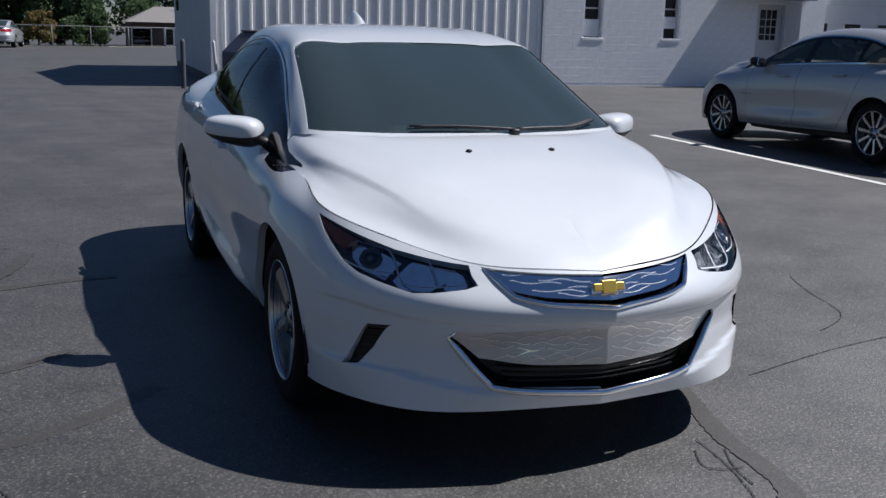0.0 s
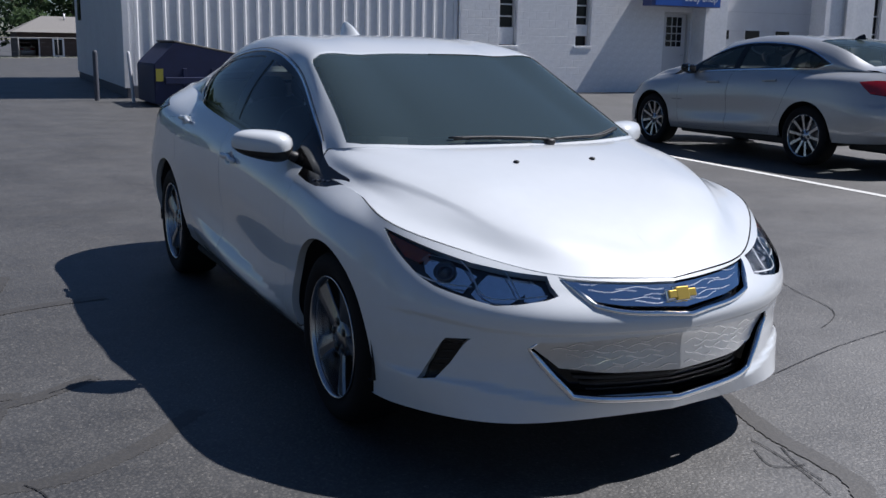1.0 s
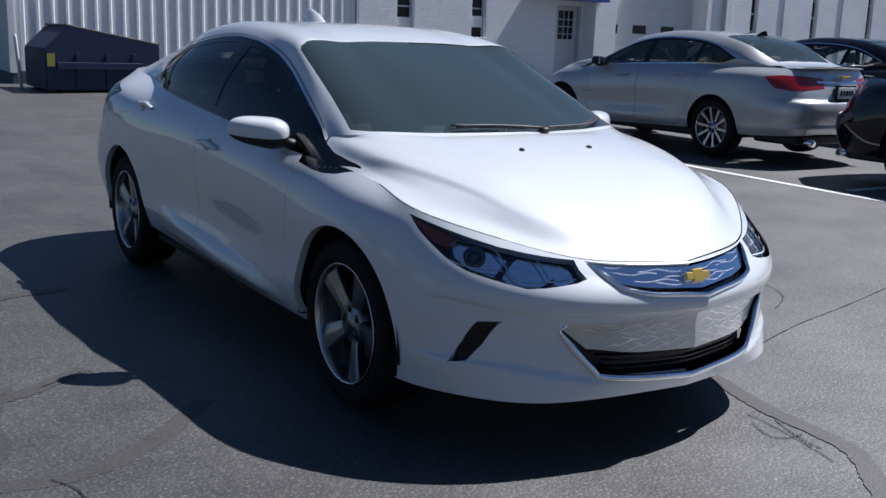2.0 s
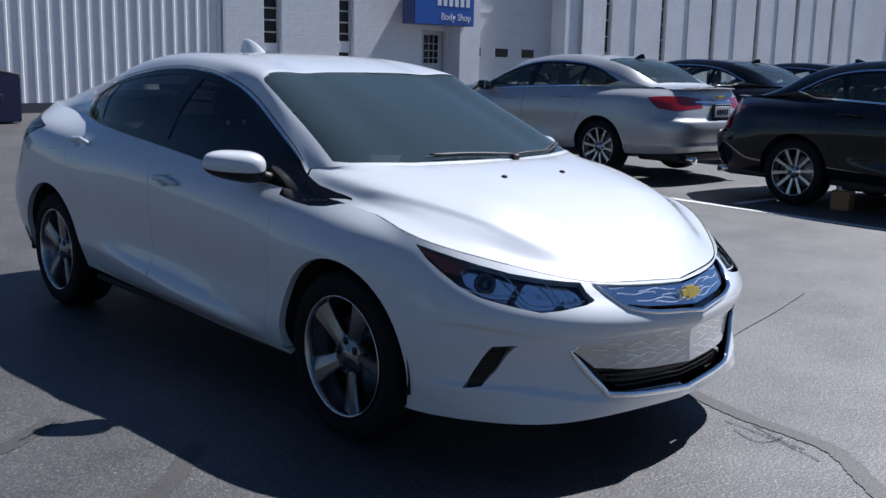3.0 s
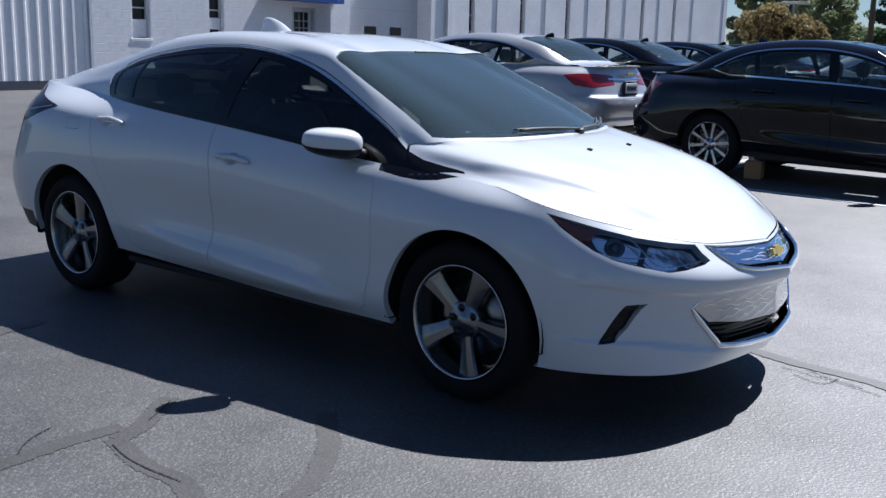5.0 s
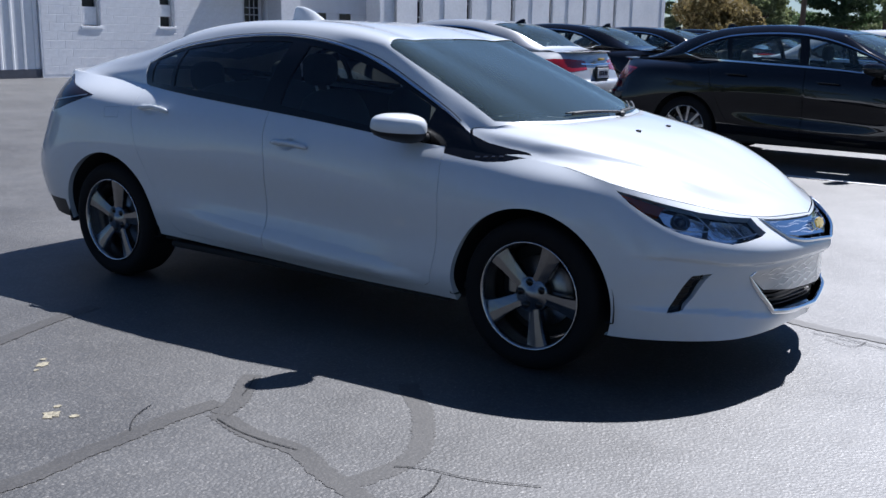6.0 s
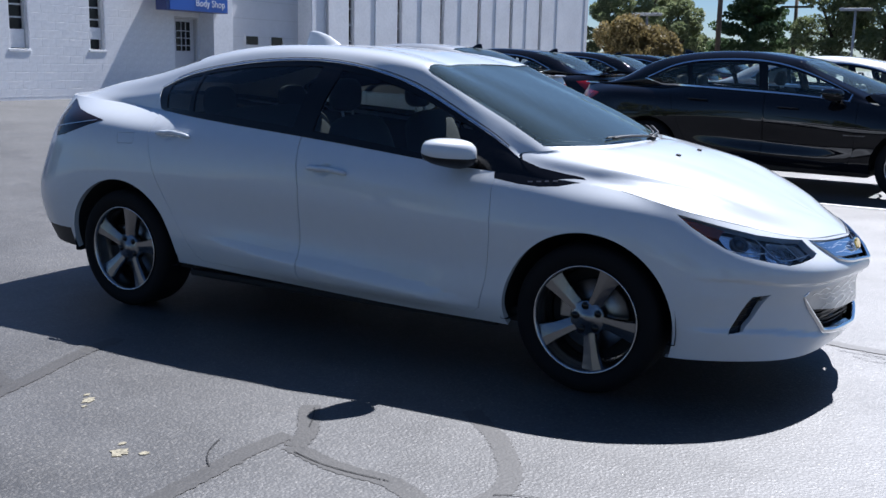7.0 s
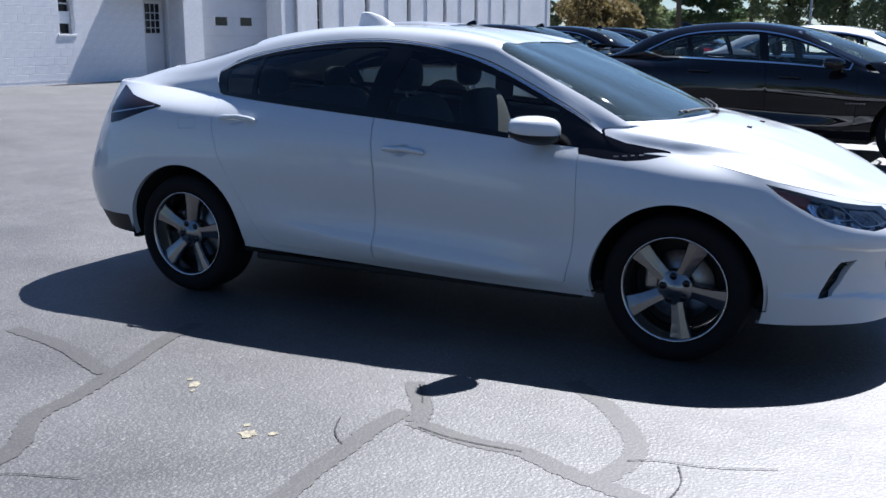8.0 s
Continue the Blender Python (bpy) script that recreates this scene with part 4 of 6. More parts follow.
def make_wheel(parent, x, y, side, spokes, radius=0.323, rim=0.228, turn=0.0, dish=0.0, metal=None):
    """A wheel at its axle point. side: -1 for the car's right. Parts: tyre, rim, spokes, hub cap, nuts, brake."""
    m = Matrix.Translation((x, y, radius)) @ Matrix.Diagonal((side, 1, 1, 1))
    hub = part("wheel", lathe([(rim * 0.95, -0.15), (rim * 0.96, -0.03), (rim * 0.99, 0.0), (rim * 1.02, 0.012), (rim * 1.03, 0.018), (rim * 1.01, 0.021), (rim * 0.985, 0.012), (rim * 0.975, -0.012), (rim * 0.945, -0.05), (rim * 0.935, -0.056), (rim * 0.92, -0.14)], 64), ALLOY, parent)
    hub.matrix_local = m
    prof = [(rim * 0.96, -0.19), (rim * 1.06, -0.205), (rim * 1.22, -0.212), (radius * 0.955, -0.20), (radius * 0.992, -0.18), (radius, -0.15), (radius, -0.032)]
    prof += [(radius * 0.992, -0.006), (radius * 0.965, 0.012), (radius * 0.90, 0.024), (rim * 1.2, 0.026), (rim * 1.1, 0.020), (rim * 1.035, 0.012), (rim * 0.97, 0.0)]
    part("tyre", lathe(prof, 72), RUBBER, hub)
    part("brake_disc", lathe([(0.02, -0.095), (rim * 0.68, -0.095), (rim * 0.68, -0.11), (0.02, -0.11)], 40), STEEL, hub)
    cal = bmesh.new()
    box(cal, -0.125, -0.075, 0.085, 0.150, -0.03, 0.105, 0.012)
    part("brake_caliper", cal, STEEL, hub)
    part("backing", lathe([(rim * 0.90, -0.135), (0.0, -0.135)], 32), DARK_GAP, hub)
    n, groove, w0, w1 = spokes
    for k in range(n):
        a = turn + 2 * math.pi * k / n
        v, f = star_spoke(a, 0.045, rim * 0.985, w0, w1, 0.004 + dish, -0.05, groove)
        ob = part("spoke", mesh_data("spoke", v, f), metal or ALLOY, hub)
        ob.data.polygons.foreach_set("use_smooth", [False] * len(ob.data.polygons))
    part("hub_centre", lathe([(0.080, -0.06), (0.078, -0.020), (0.072, -0.014), (0.031, -0.0135), (0.028, -0.009), (0.0, -0.0085)], 32), metal or ALLOY, hub)
    for k in range(5):
        a = turn + 0.63 + 2 * math.pi * k / 5
        nut = lathe([(0.0165, -0.03), (0.0165, -0.0115), (0.012, -0.0115), (0.010, -0.0085), (0.0, -0.0085)], 12)
        ob = part("wheel_nut", nut, GLOSS_BLACK, hub)
        ob.matrix_local = Matrix.Translation((0, 0.055 * math.cos(a), 0.055 * math.sin(a)))
    return hub


def blob(cx, cy, cz, rx, ry, rz, power=2.6, n=20):
    """A soft rounded block."""
    bm = bmesh.new()
    bmesh.ops.create_uvsphere(bm, u_segments=n * 2, v_segments=n, radius=1.0)
    for v in bm.verts:
        q = v.co
        k = (abs(q.x) ** power + abs(q.y) ** power + abs(q.z) ** power) ** (1 / power)
        v.co = Vector((cx + q.x / k * rx, cy + q.y / k * ry, cz + q.z / k * rz))
    return bm


def seat(parent, x, y, rear=False):
    """A car seat: cushion, back and head rest."""
    w = 0.24 if not rear else 0.58
    s = part("seat", blob(x, y + 0.1, 0.50, w, 0.26, 0.10, 4), CABIN, parent, smooth=True)
    back = blob(0, 0, 0, w * 0.98, 0.08, 0.32, 4)
    bmesh.ops.transform(back, matrix=Matrix.Translation((x, y + 0.42, 0.78)) @ Matrix.Rotation(radians(-16), 4, "X"), verts=back.verts[:])
    part("backrest", back, CABIN, s, smooth=True)
    for dx in ((0,) if not rear else (-0.33, 0.33)):
        head = part("head_rest", blob(x + dx, y + 0.57, 1.19 if not rear else 1.12, 0.115, 0.05, 0.085, 3), CABIN, s, smooth=True)
        for e in (-0.045, 0.045):
            part("head_rest_post", tube_mesh([(x + dx + e, y + 0.54, 1.04), (x + dx + e, y + 0.57, 1.14)], 0.007), SATIN, head)


def cabin(parent, scale_y=1.0, dash_y=0.55, front_y=1.0, rear_y=1.9, floor=(0.35, 3.0)):
    seat(parent, -0.37, front_y)
    seat(parent, 0.37, front_y)
    seat(parent, 0, rear_y, True)
    dash = bmesh.new()
    box(dash, -0.70, 0.70, dash_y - 0.18, dash_y + 0.25, 0.62, 0.94, 0.06)
    part("dashboard", dash, CABIN, parent, smooth=False)
    part("cabin_floor", boxed(-0.76, 0.76, floor[0], floor[1], 0.24, 0.30), CABIN, parent)
    wheel = lathe([(0.18 + 0.014 * math.cos(a), 0.014 * math.sin(a)) for a in np.linspace(0, 6.2832, 9)], 32, "z")
    sw = part("steering_wheel", wheel, CABIN_GREY, parent)
    sw.matrix_local = Matrix.Translation((0.37, dash_y + 0.36, 0.93)) @ Matrix.Rotation(radians(-65), 4, "X")
    part("spoke", boxed(-0.17, 0.17, -0.02, 0.03, -0.012, 0.006, 0.004), CABIN_GREY, sw)
    part("tunnel", boxed(-0.12, 0.12, dash_y, front_y + 0.6, 0.3, 0.58, 0.03), CABIN, parent)


def make_fin(car, y0, z, size, mat, label=""):
    """A fin-shaped roof aerial, low at its front."""
    prof = [(0.0, 0.0), (0.03, 0.020), (0.075, 0.046), (0.125, 0.062), (0.165, 0.064), (0.18, 0.05), (0.185, 0.0)]
    fin, rings = bmesh.new(), []
    for i in range(14):
        t = i / 13
        hgt = float(np.interp(0.185 * t, *zip(*prof))) * size
        wd = (0.034 * math.sin(math.pi * (0.12 + 0.80 * t)) + 0.004) * size
        rings.append([fin.verts.new((wd * math.cos(a) * (1 - 0.55 * max(0, math.sin(a))), y0 + 0.185 * t * size, z + max(hgt, 0.002) * max(0, math.sin(a)) - 0.006)) for a in np.linspace(0, math.pi, 9)])
    for a, b in zip(rings, rings[1:]):
        for j in range(8):
            fin.faces.new((a[j], a[j + 1], b[j + 1], b[j]))
    fin.faces.new(rings[-1])
    part("roof_aerial", fin, mat, car, label, smooth=True)


def arch(surf, y, r, k_lo, k_hi):
    """A wheel opening in the (u, v) sheet of the ring."""
    a = np.linspace(radians(-22), radians(202), 40)
    pts = surf.find([(y + r * math.cos(t), 0.323 + r * math.sin(t)) for t in a], (1, 2), (k_lo, k_hi))
    pts[0, 1], pts[-1, 1] = 0, 0
    return pts


def half_liner(r):
    """The upper part of a wheel-arch tub, open below."""
    verts, faces, n = [], [], 28
    for i in range(n):
        a = radians(-25) + radians(230) * i / (n - 1)
        for rr, h in ((r, 0.03), (r, -0.36), (0.0, -0.36)):
            verts.append((h, rr * math.cos(a), max(rr * math.sin(a), -0.05)))
    for i in range(n - 1):
        for j in range(2):
            faces.append((i * 3 + j, i * 3 + j + 1, i * 3 + j + 4, i * 3 + j + 3))
    return mesh_data("arch_liner", verts, faces, None, smooth=True)


def underbody(car, y0, y1, half, arches, z=0.20):
    part("underbody", boxed(-.60, .60, -.62, 3.2, z, z + 0.10, 0.03), BLACK_PLASTIC, car)
    part("floor_pan", boxed(-.78, .78, .41, 2.27, z + .02, z + .09, .01), BLACK_PLASTIC, car)
    part("nose_tray", boxed(-half * .62, half * .62, y0, .0, z + .03, z + 0.10, 0.02), BLACK_PLASTIC, car)
    part("tail_tray", boxed(-half * .72, half * .72, 2.9, y1, z + .06, z + 0.2, 0.02), BLACK_PLASTIC, car)
    for ya in arches:
        for s in (-1, 1):
            ob = part("arch_liner", half_liner(.39), DARK_GAP, car)
            ob.matrix_local = Matrix.Translation((s * 0.84, ya, 0.323)) @ Matrix.Diagonal((s, 1, 1, 1))


def door_mirror(car, side, paint, at, base):
    """A door mirror: painted shell over a dark lower cup and arm, with its glass."""
    x, y, z = at
    shell = blob(0, 0, 0, 0.126, 0.096, 0.068, 2.9, 18)
    for v in shell.verts:
        v.co.z *= 0.92 + 0.16 * v.co.x / 0.126 - 0.12 * max(0, -v.co.y) / .096
        v.co.y *= 0.80 + 0.24 * v.co.x / 0.126
    low = shell.copy()
    geo = lambda b: b.verts[:] + b.edges[:] + b.faces[:]
    bmesh.ops.bisect_plane(shell, geom=geo(shell), plane_co=(0, 0, -0.004), plane_no=(0.12, 0.30, -1), clear_outer=True)
    bmesh.ops.bisect_plane(low, geom=geo(low), plane_co=(0, 0, -0.004), plane_no=(0.12, 0.30, -1), clear_inner=True)
    m = Matrix.Translation((side * x, y, z)) @ Matrix.Diagonal((-side, 1, 1, 1)) @ Matrix.Rotation(radians(8), 4, "Y") @ Matrix.Rotation(radians(-26), 4, "Z")
    top = part("door_mirror", shell, paint, car, smooth=True)
    top.matrix_local = m
    part("mirror_cup", low, BLACK_PLASTIC, top, smooth=True)
    glass = part("mirror_glass", boxed(-0.085, 0.10, 0.050, 0.062, -0.045, 0.045, 0.004), CHROME, top)
    arm = part("mirror_arm", tube_mesh([m.inverted() @ Vector(q) for q in ((side * (x - 0.05), y - 0.015, z - 0.050), (side * (base[0] + 0.02), base[1], base[2] + 0.02), (side * (base[0] - 0.03), base[1] - 0.01, base[2]))], 0.03, 10, taper=[0.014, 0.020, 0.026]), BLACK_PLASTIC, top)


# ---- the white hatchback ----
def white_hatchback():
    wide = lambda rows: [[(x * 1.008, y, z) for x, y, z in r] for r in rows]
    ring, hood, top, k = car_surfaces(wide([V_SILL, V_LOW, V_MID, V_WIDE, V_SHOULDER, V_EDGE]), wide(V_HOOD), wide(V_TOP), relief=hatch_relief)
    car = thing("car", "glossy white five-door hatchback with chrome grille, parked on the asphalt", "car", m=Matrix.Translation((.007, 0, 0)))
    vr, vt = ring.vk, top.vk
    yz, xz = (1, 2), (0, 2)
    sgn = {}
    for s in (ring, hood, top):
        q = s.at([(s.u0 + s.u1) / 2], [s.v1 / 2])[0] - np.array([0, 1.3, 0.5])
        sgn[s] = 1.0 if np.dot(s.normal([(s.u0 + s.u1) / 2], [s.v1 / 2])[0], q) > 0 else -1.0

    def side_poly(pts, lo, hi, step=0.03):
        return dense(ring.find(dense(pts, 0.06), yz, (k[lo], k[hi])), step)

    lamp = dense(ring.find([(-.342, .797), (-.39, .785), (-.44, .771), (-.534, .742), (-.62, .7155), (-.69, .698), (-.764, .683), (-.795, .655), (-.826, .630), (-.823, .619), (-.79, .606), (-.757, .602), (-.686, .621), (-.60, .645), (-.537, .672), (-.464, .714), (-.402, .752)], yz, (0, k[5])), 0.02)
    fog = side_poly([(-.708, .488), (-.648, .482), (-.615, .43), (-.578, .333), (-.625, .343), (-.655, .40)], 1, 5, 0.02)
    ugr = dense(ring.find([(0, .657), (.10, .659), (.208, .664), (.30, .670), (.389, .680), (.36, .645), (.315, .597), (.223, .577), (.11, .569), (0, .562)], xz, (0, k[3])), 0.02)
    lgr = dense(ring.find([(0, .500), (.332, .487), (.487, .482), (.51, .460), (.375, .297), (.225, .283), (0, .268)], xz, (0, k[3])), 0.02)
    for p in (ugr, lgr):
        p[np.abs(p[:, 0]) < 0.012, 0] = 0
    fdoor = side_poly([(.462, .96), (.447, .80), (.441, .625), (.455, .45), (.487, .31), (.52, .288), (1.0, .293), (1.479, .305), (1.479, .365), (1.475, .757), (1.511, .95), (1.523, 1.05)], 5, 10)
    rdoor = side_poly([(1.525, 1.05), (1.513, .95), (1.4775, .757), (1.4815, .365), (1.482, .306), (1.8, .312), (2.12, .318), (2.17, .35), (2.301, .556), (2.416, .757), (2.498, .97), (2.53, 1.12)], 8, 12)
    tail = side_poly([(3.32, 1.112), (3.30, 1.04), (3.289, .981), (3.247, .907), (3.142, .925), (2.99, .972), (2.856, 1.015), (2.951, 1.033), (3.141, 1.065)], 11, 14, 0.02)
    fuel = side_poly([(2.715, .958), (2.59, .963), (2.586, .907), (2.70, .903)], 11, 12, 0.02)
    ua = ring.find([(3.10, .35)], yz, (k[12], k[14]))[0, 0]
    valance = dense([(ua, 0), (ua, vr[1] * .78), (ring.u1, vr[1] * .78), (ring.u1, 0)], 0.05)
    black_low = side_poly([(.075, .899), (.10, .882), (.16, .868), (.242, .861), (.34, .866), (.459, .881), (.46, .96), (.3, .93), (.2, .92)], 5, 8, 0.02)
    black_low[:, 1] = np.minimum(black_low[:, 1], ring.v1)
    holes = [("lamp", lamp), ("fog", fog), ("ugr", ugr), ("lgr", lgr), ("arch", arch(ring, 0.0, .375, k[3], k[7])), ("arch", arch(ring, 2.694, .385, k[10], k[13])), ("fdoor", fdoor), ("rdoor", rdoor), ("tail", tail), ("fuel", fuel), ("valance", valance), ("black", black_low)]
    uv, tr = cut(ring, holes, 0.022)
    body = skin("body", ring, uv, tr[None], WHITE_PAINT, car, "glossy white painted lower body", flip=sgn[ring], depth=0.03)

    def piece(name, surf, poly, mat, parent, label="", gap=0.0, push=0.0, depth=0.012, sides=(-1, 1), step=0.04):
        q = inset(poly, gap) if gap else poly
        u2, t2 = cut(surf, [("p", q)], step)
        return skin(name, surf, u2, t2.get("p", []), mat, parent, label, push=push, depth=depth, sides=sides, flip=sgn[surf])

    doors = {}
    for s in (-1, 1):
        doors[s, 0] = piece("front_door", ring, fdoor, WHITE_PAINT, car, "", 0.002, sides=(s,), step=.022)
        doors[s, 1] = piece("rear_door", ring, rdoor, WHITE_PAINT, car, "", 0.002, sides=(s,), step=.022)
    piece("fuel_flap", ring, fuel, WHITE_PAINT, car, "", 0.0015, sides=(-1,))
    piece("charge_flap", ring, fuel, WHITE_PAINT, car, "", 0.0015, sides=(1,))
    piece("rear_valance", ring, valance, BLACK_PLASTIC, car, "matt black lower rear bumper", push=-0.006)
    for s in (-1, 1):
        piece("badge_panel", ring, black_low, GLOSS_BLACK, car, "gloss black panel ahead of the window", push=-0.001, sides=(s,))
    # dark lining behind the gaps
    iu, iv = np.meshgrid(np.linspace(k[5], k[13], 60), np.linspace(0.05, ring.v1, 14), indexing="ij")
    n2 = 14
    tl = [t for i in range(59) for j in range(n2 - 1) for t in ((i * n2 + j, (i + 1) * n2 + j, (i + 1) * n2 + j + 1), (i * n2 + j, (i + 1) * n2 + j + 1, i * n2 + j + 1))]
    yy = ring.at(iu.ravel(), iv.ravel())
    okv = [((q[1] - 0) ** 2 + (q[2] - .323) ** 2 > .41 ** 2) and ((q[1] - 2.694) ** 2 + (q[2] - .323) ** 2 > .42 ** 2) for q in yy]
    tl = [t for t in tl if all(okv[i] for i in t)]
    for s in (-1, 1):
        skin("inner_lining", ring, np.stack([iu.ravel(), iv.ravel()], 1), tl, CABIN, car, "", push=-0.045, depth=0, flip=sgn[ring], sides=(s,))

    fu, fv = np.meshgrid(np.linspace(0, k[5], 26), np.linspace(0.02, ring.v1, 12), indexing="ij")
    tf = [t for i in range(25) for j in range(11) for t in ((i * 12 + j, (i + 1) * 12 + j, (i + 1) * 12 + j + 1), (i * 12 + j, (i + 1) * 12 + j + 1, i * 12 + j + 1))]
    fp = ring.at(fu.ravel(), fv.ravel())
    tf = [t for t in tf if all(fp[i][1] ** 2 + (fp[i][2] - .323) ** 2 > .42 ** 2 for i in t)]
    skin("nose_lining", ring, np.stack([fu.ravel(), fv.ravel()], 1), tf, DARK_GAP, car, "", push=-0.10, depth=0, flip=sgn[ring])
    # bonnet
    black_hood = dense(hood.find([(.06, .897), (.072, .905), (.16, .918), (.266, .934), (.36, .962), (.40, .975), (.36, .93), (.27, .89), (.16, .88)], yz, (k[5], k[6])), 0.02)
    w = 0.006
    bonnet = dense([(0, w), (hood.u1 - 0.012, w), (hood.u1 - 0.012, hood.v1), (0, hood.v1)], 0.05)
    uh, th = cut(hood, [("bonnet", bonnet), ("black", black_hood)], 0.015)
    skin("bonnet", hood, uh, th["bonnet"], WHITE_PAINT, car, "white bonnet with two soft creases", flip=sgn[hood], depth=0.015)
    strip("bonnet_gap", hood, np.stack([np.linspace(k[3], k[5] + .02, 40), np.full(40, .004)], 1), 0.0035, 0.0012, DARK_GAP, car, sgn[hood])
    if th.get("black"):
        for s in (-1, 1):
            skin("badge_panel", hood, uh, th["black"], GLOSS_BLACK, car, "gloss black panel ahead of the window", flip=sgn[hood], push=0.0, sides=(s,))
    iu, iv = np.meshgrid(np.linspace(k[1], hood.u1 + 0.0, 30), np.linspace(0, hood.v1, 14), indexing="ij")
    tl = [t for i in range(29) for j in range(13) for t in ((i * 14 + j, (i + 1) * 14 + j, (i + 1) * 14 + j + 1), (i * 14 + j, (i + 1) * 14 + j + 1, i * 14 + j + 1))]
    skin("bonnet_lining", hood, np.stack([iu.ravel(), iv.ravel()], 1), tl, DARK_GAP, car, "", push=-0.03, depth=0, flip=sgn[hood])

    # greenhouse
    line_top = [(2.605, 1.195), (2.52, 1.236), (2.425, 1.268), (2.28, 1.300), (2.128, 1.324), (1.98, 1.344), (1.846, 1.355), (1.579, 1.362), (1.324, 1.339), (1.18, 1.311), (1.041, 1.273), (.88, 1.213), (.729, 1.146), (.60, 1.087), (.517, 1.047), (.44, 1.006)]
    t_uv = top.find(line_top, yz, (k[6], k[13]))
    belt = lambda y: float(np.interp(y, top.at(np.linspace(k[6], k[13], 300), np.full(300, 0.01))[:, 1], np.linspace(k[6], k[13], 300)))
    bot = [(belt(y), 0.0) for y in (.28, .5, .7, .9, 1.1, 1.3, 1.5, 1.7, 1.9, 2.1, 2.3, 2.45)] + [(belt(2.555), 0.006)]
    dlo = dense(np.array(bot + [tuple(q) for q in t_uv] + [(top.u0, t_uv[-1][1] * .86), (top.u0, 0)]), 0.03)
    uq8 = k[8] - 0.015
    shield = dense([(top.u0 + .030, vt[3] + .012), (top.u0 + .016, vt[3] + .06), (top.u0 + .014, top.v1), (uq8 + .006, top.v1), (uq8, vt[3] + .06), (uq8 - .012, vt[3] + .022), (uq8 - .04, vt[3] + .014)], 0.03)
    hatch = dense([(k[11] + .12, vt[3] + .03), (k[11] + .10, top.v1), (k[13] - .1, top.v1), (k[13] - .13, vt[3] + .04)], 0.04)
    ug, tg = cut(top, [("dlo", dlo), ("shield", shield), ("hatch", hatch)], 0.035)
    skin("roof", top, ug, tg[None], WHITE_PAINT, car, "white roof and pillars", flip=sgn[top], depth=0.022)
    sh = skin("windscreen", top, ug, tg["shield"], WINDSCREEN, car, "raked tinted windscreen", flip=sgn[top], push=-0.004, depth=0)
    u3, t3 = cut(top, [("p", shield), ("q", np.array([(min(max(a, top.u0 + .065), uq8 - .012), b + (.018 if b < top.v1 - .01 else 0)) for a, b in shield]))], 0.04)
    skin("windscreen_border", top, u3, t3.get("p", []), GLOSS_BLACK, sh, "black glass border", flip=sgn[top], push=-0.0055, depth=0)
    rg = skin("rear_window", top, ug, tg["hatch"], PRIVACY_GLASS, car, "dark tinted rear window", flip=sgn[top], push=-0.004, depth=0)
    # side windows in a gloss black surround
    tu = np.array([q[0] for q in t_uv])[::-1]
    tv = np.array([q[1] for q in t_uv])[::-1]
    topv = lambda u: float(np.interp(u, tu, tv)) - 0.020
    edges = {"front_window": (.60, 1.47, .05, .02), "rear_window_pane": (1.585, 2.27, .02, .10), "quarter_window": (2.305, 2.50, .10, .055)}
    panes = []
    for name, (y0, y1, s0, s1) in edges.items():
        us = np.linspace(belt(y0), belt(y1), 24)
        low = [(u, 0.020) for u in us]
        high = [(u + (s0 * (1 - i / 23) * -0.2 + 0), max(topv(u), 0.03)) for i, u in enumerate(us)][::-1]
        panes.append((name, dense(np.array(low + high), 0.03)))
    u4, t4 = cut(top, [("dlo", dlo)] + panes, 0.035)
    for s in (-1, 1):
        skin("window_surround", top, u4, t4["dlo"], GLOSS_BLACK, car, "gloss black window surround", flip=sgn[top], push=-0.003, sides=(s,))
    for name, _ in panes:
        for s in (-1, 1):
            skin("side_window", top, u4, t4.get(name, []), SIDE_GLASS if name == "front_window" else PRIVACY_GLASS, car, "tinted side window", flip=sgn[top], push=-0.006, depth=0, sides=(s,))
    strip("window_chrome", top, smooth_line([(q[0], q[1] + .004) for q in t_uv], 60), 0.009, 0.003, CHROME, car, sgn[top])
    seam = smooth_line([(q[0], q[1] + .016) for q in t_uv[1:]], 60)
    strip("roof_seam", top, seam, 0.004, 0.0015, DARK_GAP, car, sgn[top])
    seam = np.stack([np.linspace(belt(.62), belt(2.53), 50), np.full(50, 0.004)], 1)
    strip("belt_seal", top, seam, 0.010, 0.003, GLOSS_BLACK, car, sgn[top])

    # front: grille bar, lower intake, lamps
    gr = piece("upper_grille", ring, ugr, GLOSS_BLACK, car, "chromed closed upper grille", push=-0.03, depth=0.0)
    bar = ring.find([(0, .653), (.10, .655), (.208, .660), (.30, .666), (.378, .675), (.345, .643), (.30, .616), (.21, .602), (.10, .596), (0, .591)], xz, (0, k[3]))
    bar[[0, -1], 0] = 0
    for s in (-1, 1):
        piece("grille_bar", ring, dense(bar, 0.02), CHROME, gr, "polished chrome bar", push=-0.008, depth=0.012, sides=(s,))
    for row, (xa, xb) in enumerate(((.03, .17), (.08, .25), (.02, .13), (.15, .31), (.05, .22), (.24, .33))):
        z0 = .603 + .0095 * row
        pts = [(x, z0 + .045 * x + .0035 * math.sin(46 * x + 1.9 * row) - .10 * max(0, x - .2) * (row < 3)) for x in np.linspace(xa, xb, 9)]
        q = ring.find(pts, xz, (0, k[3]))
        strip("grille_wave", ring, smooth_line(q, 18), 0.0017, -0.0058, WAVE, gr, sgn[ring])

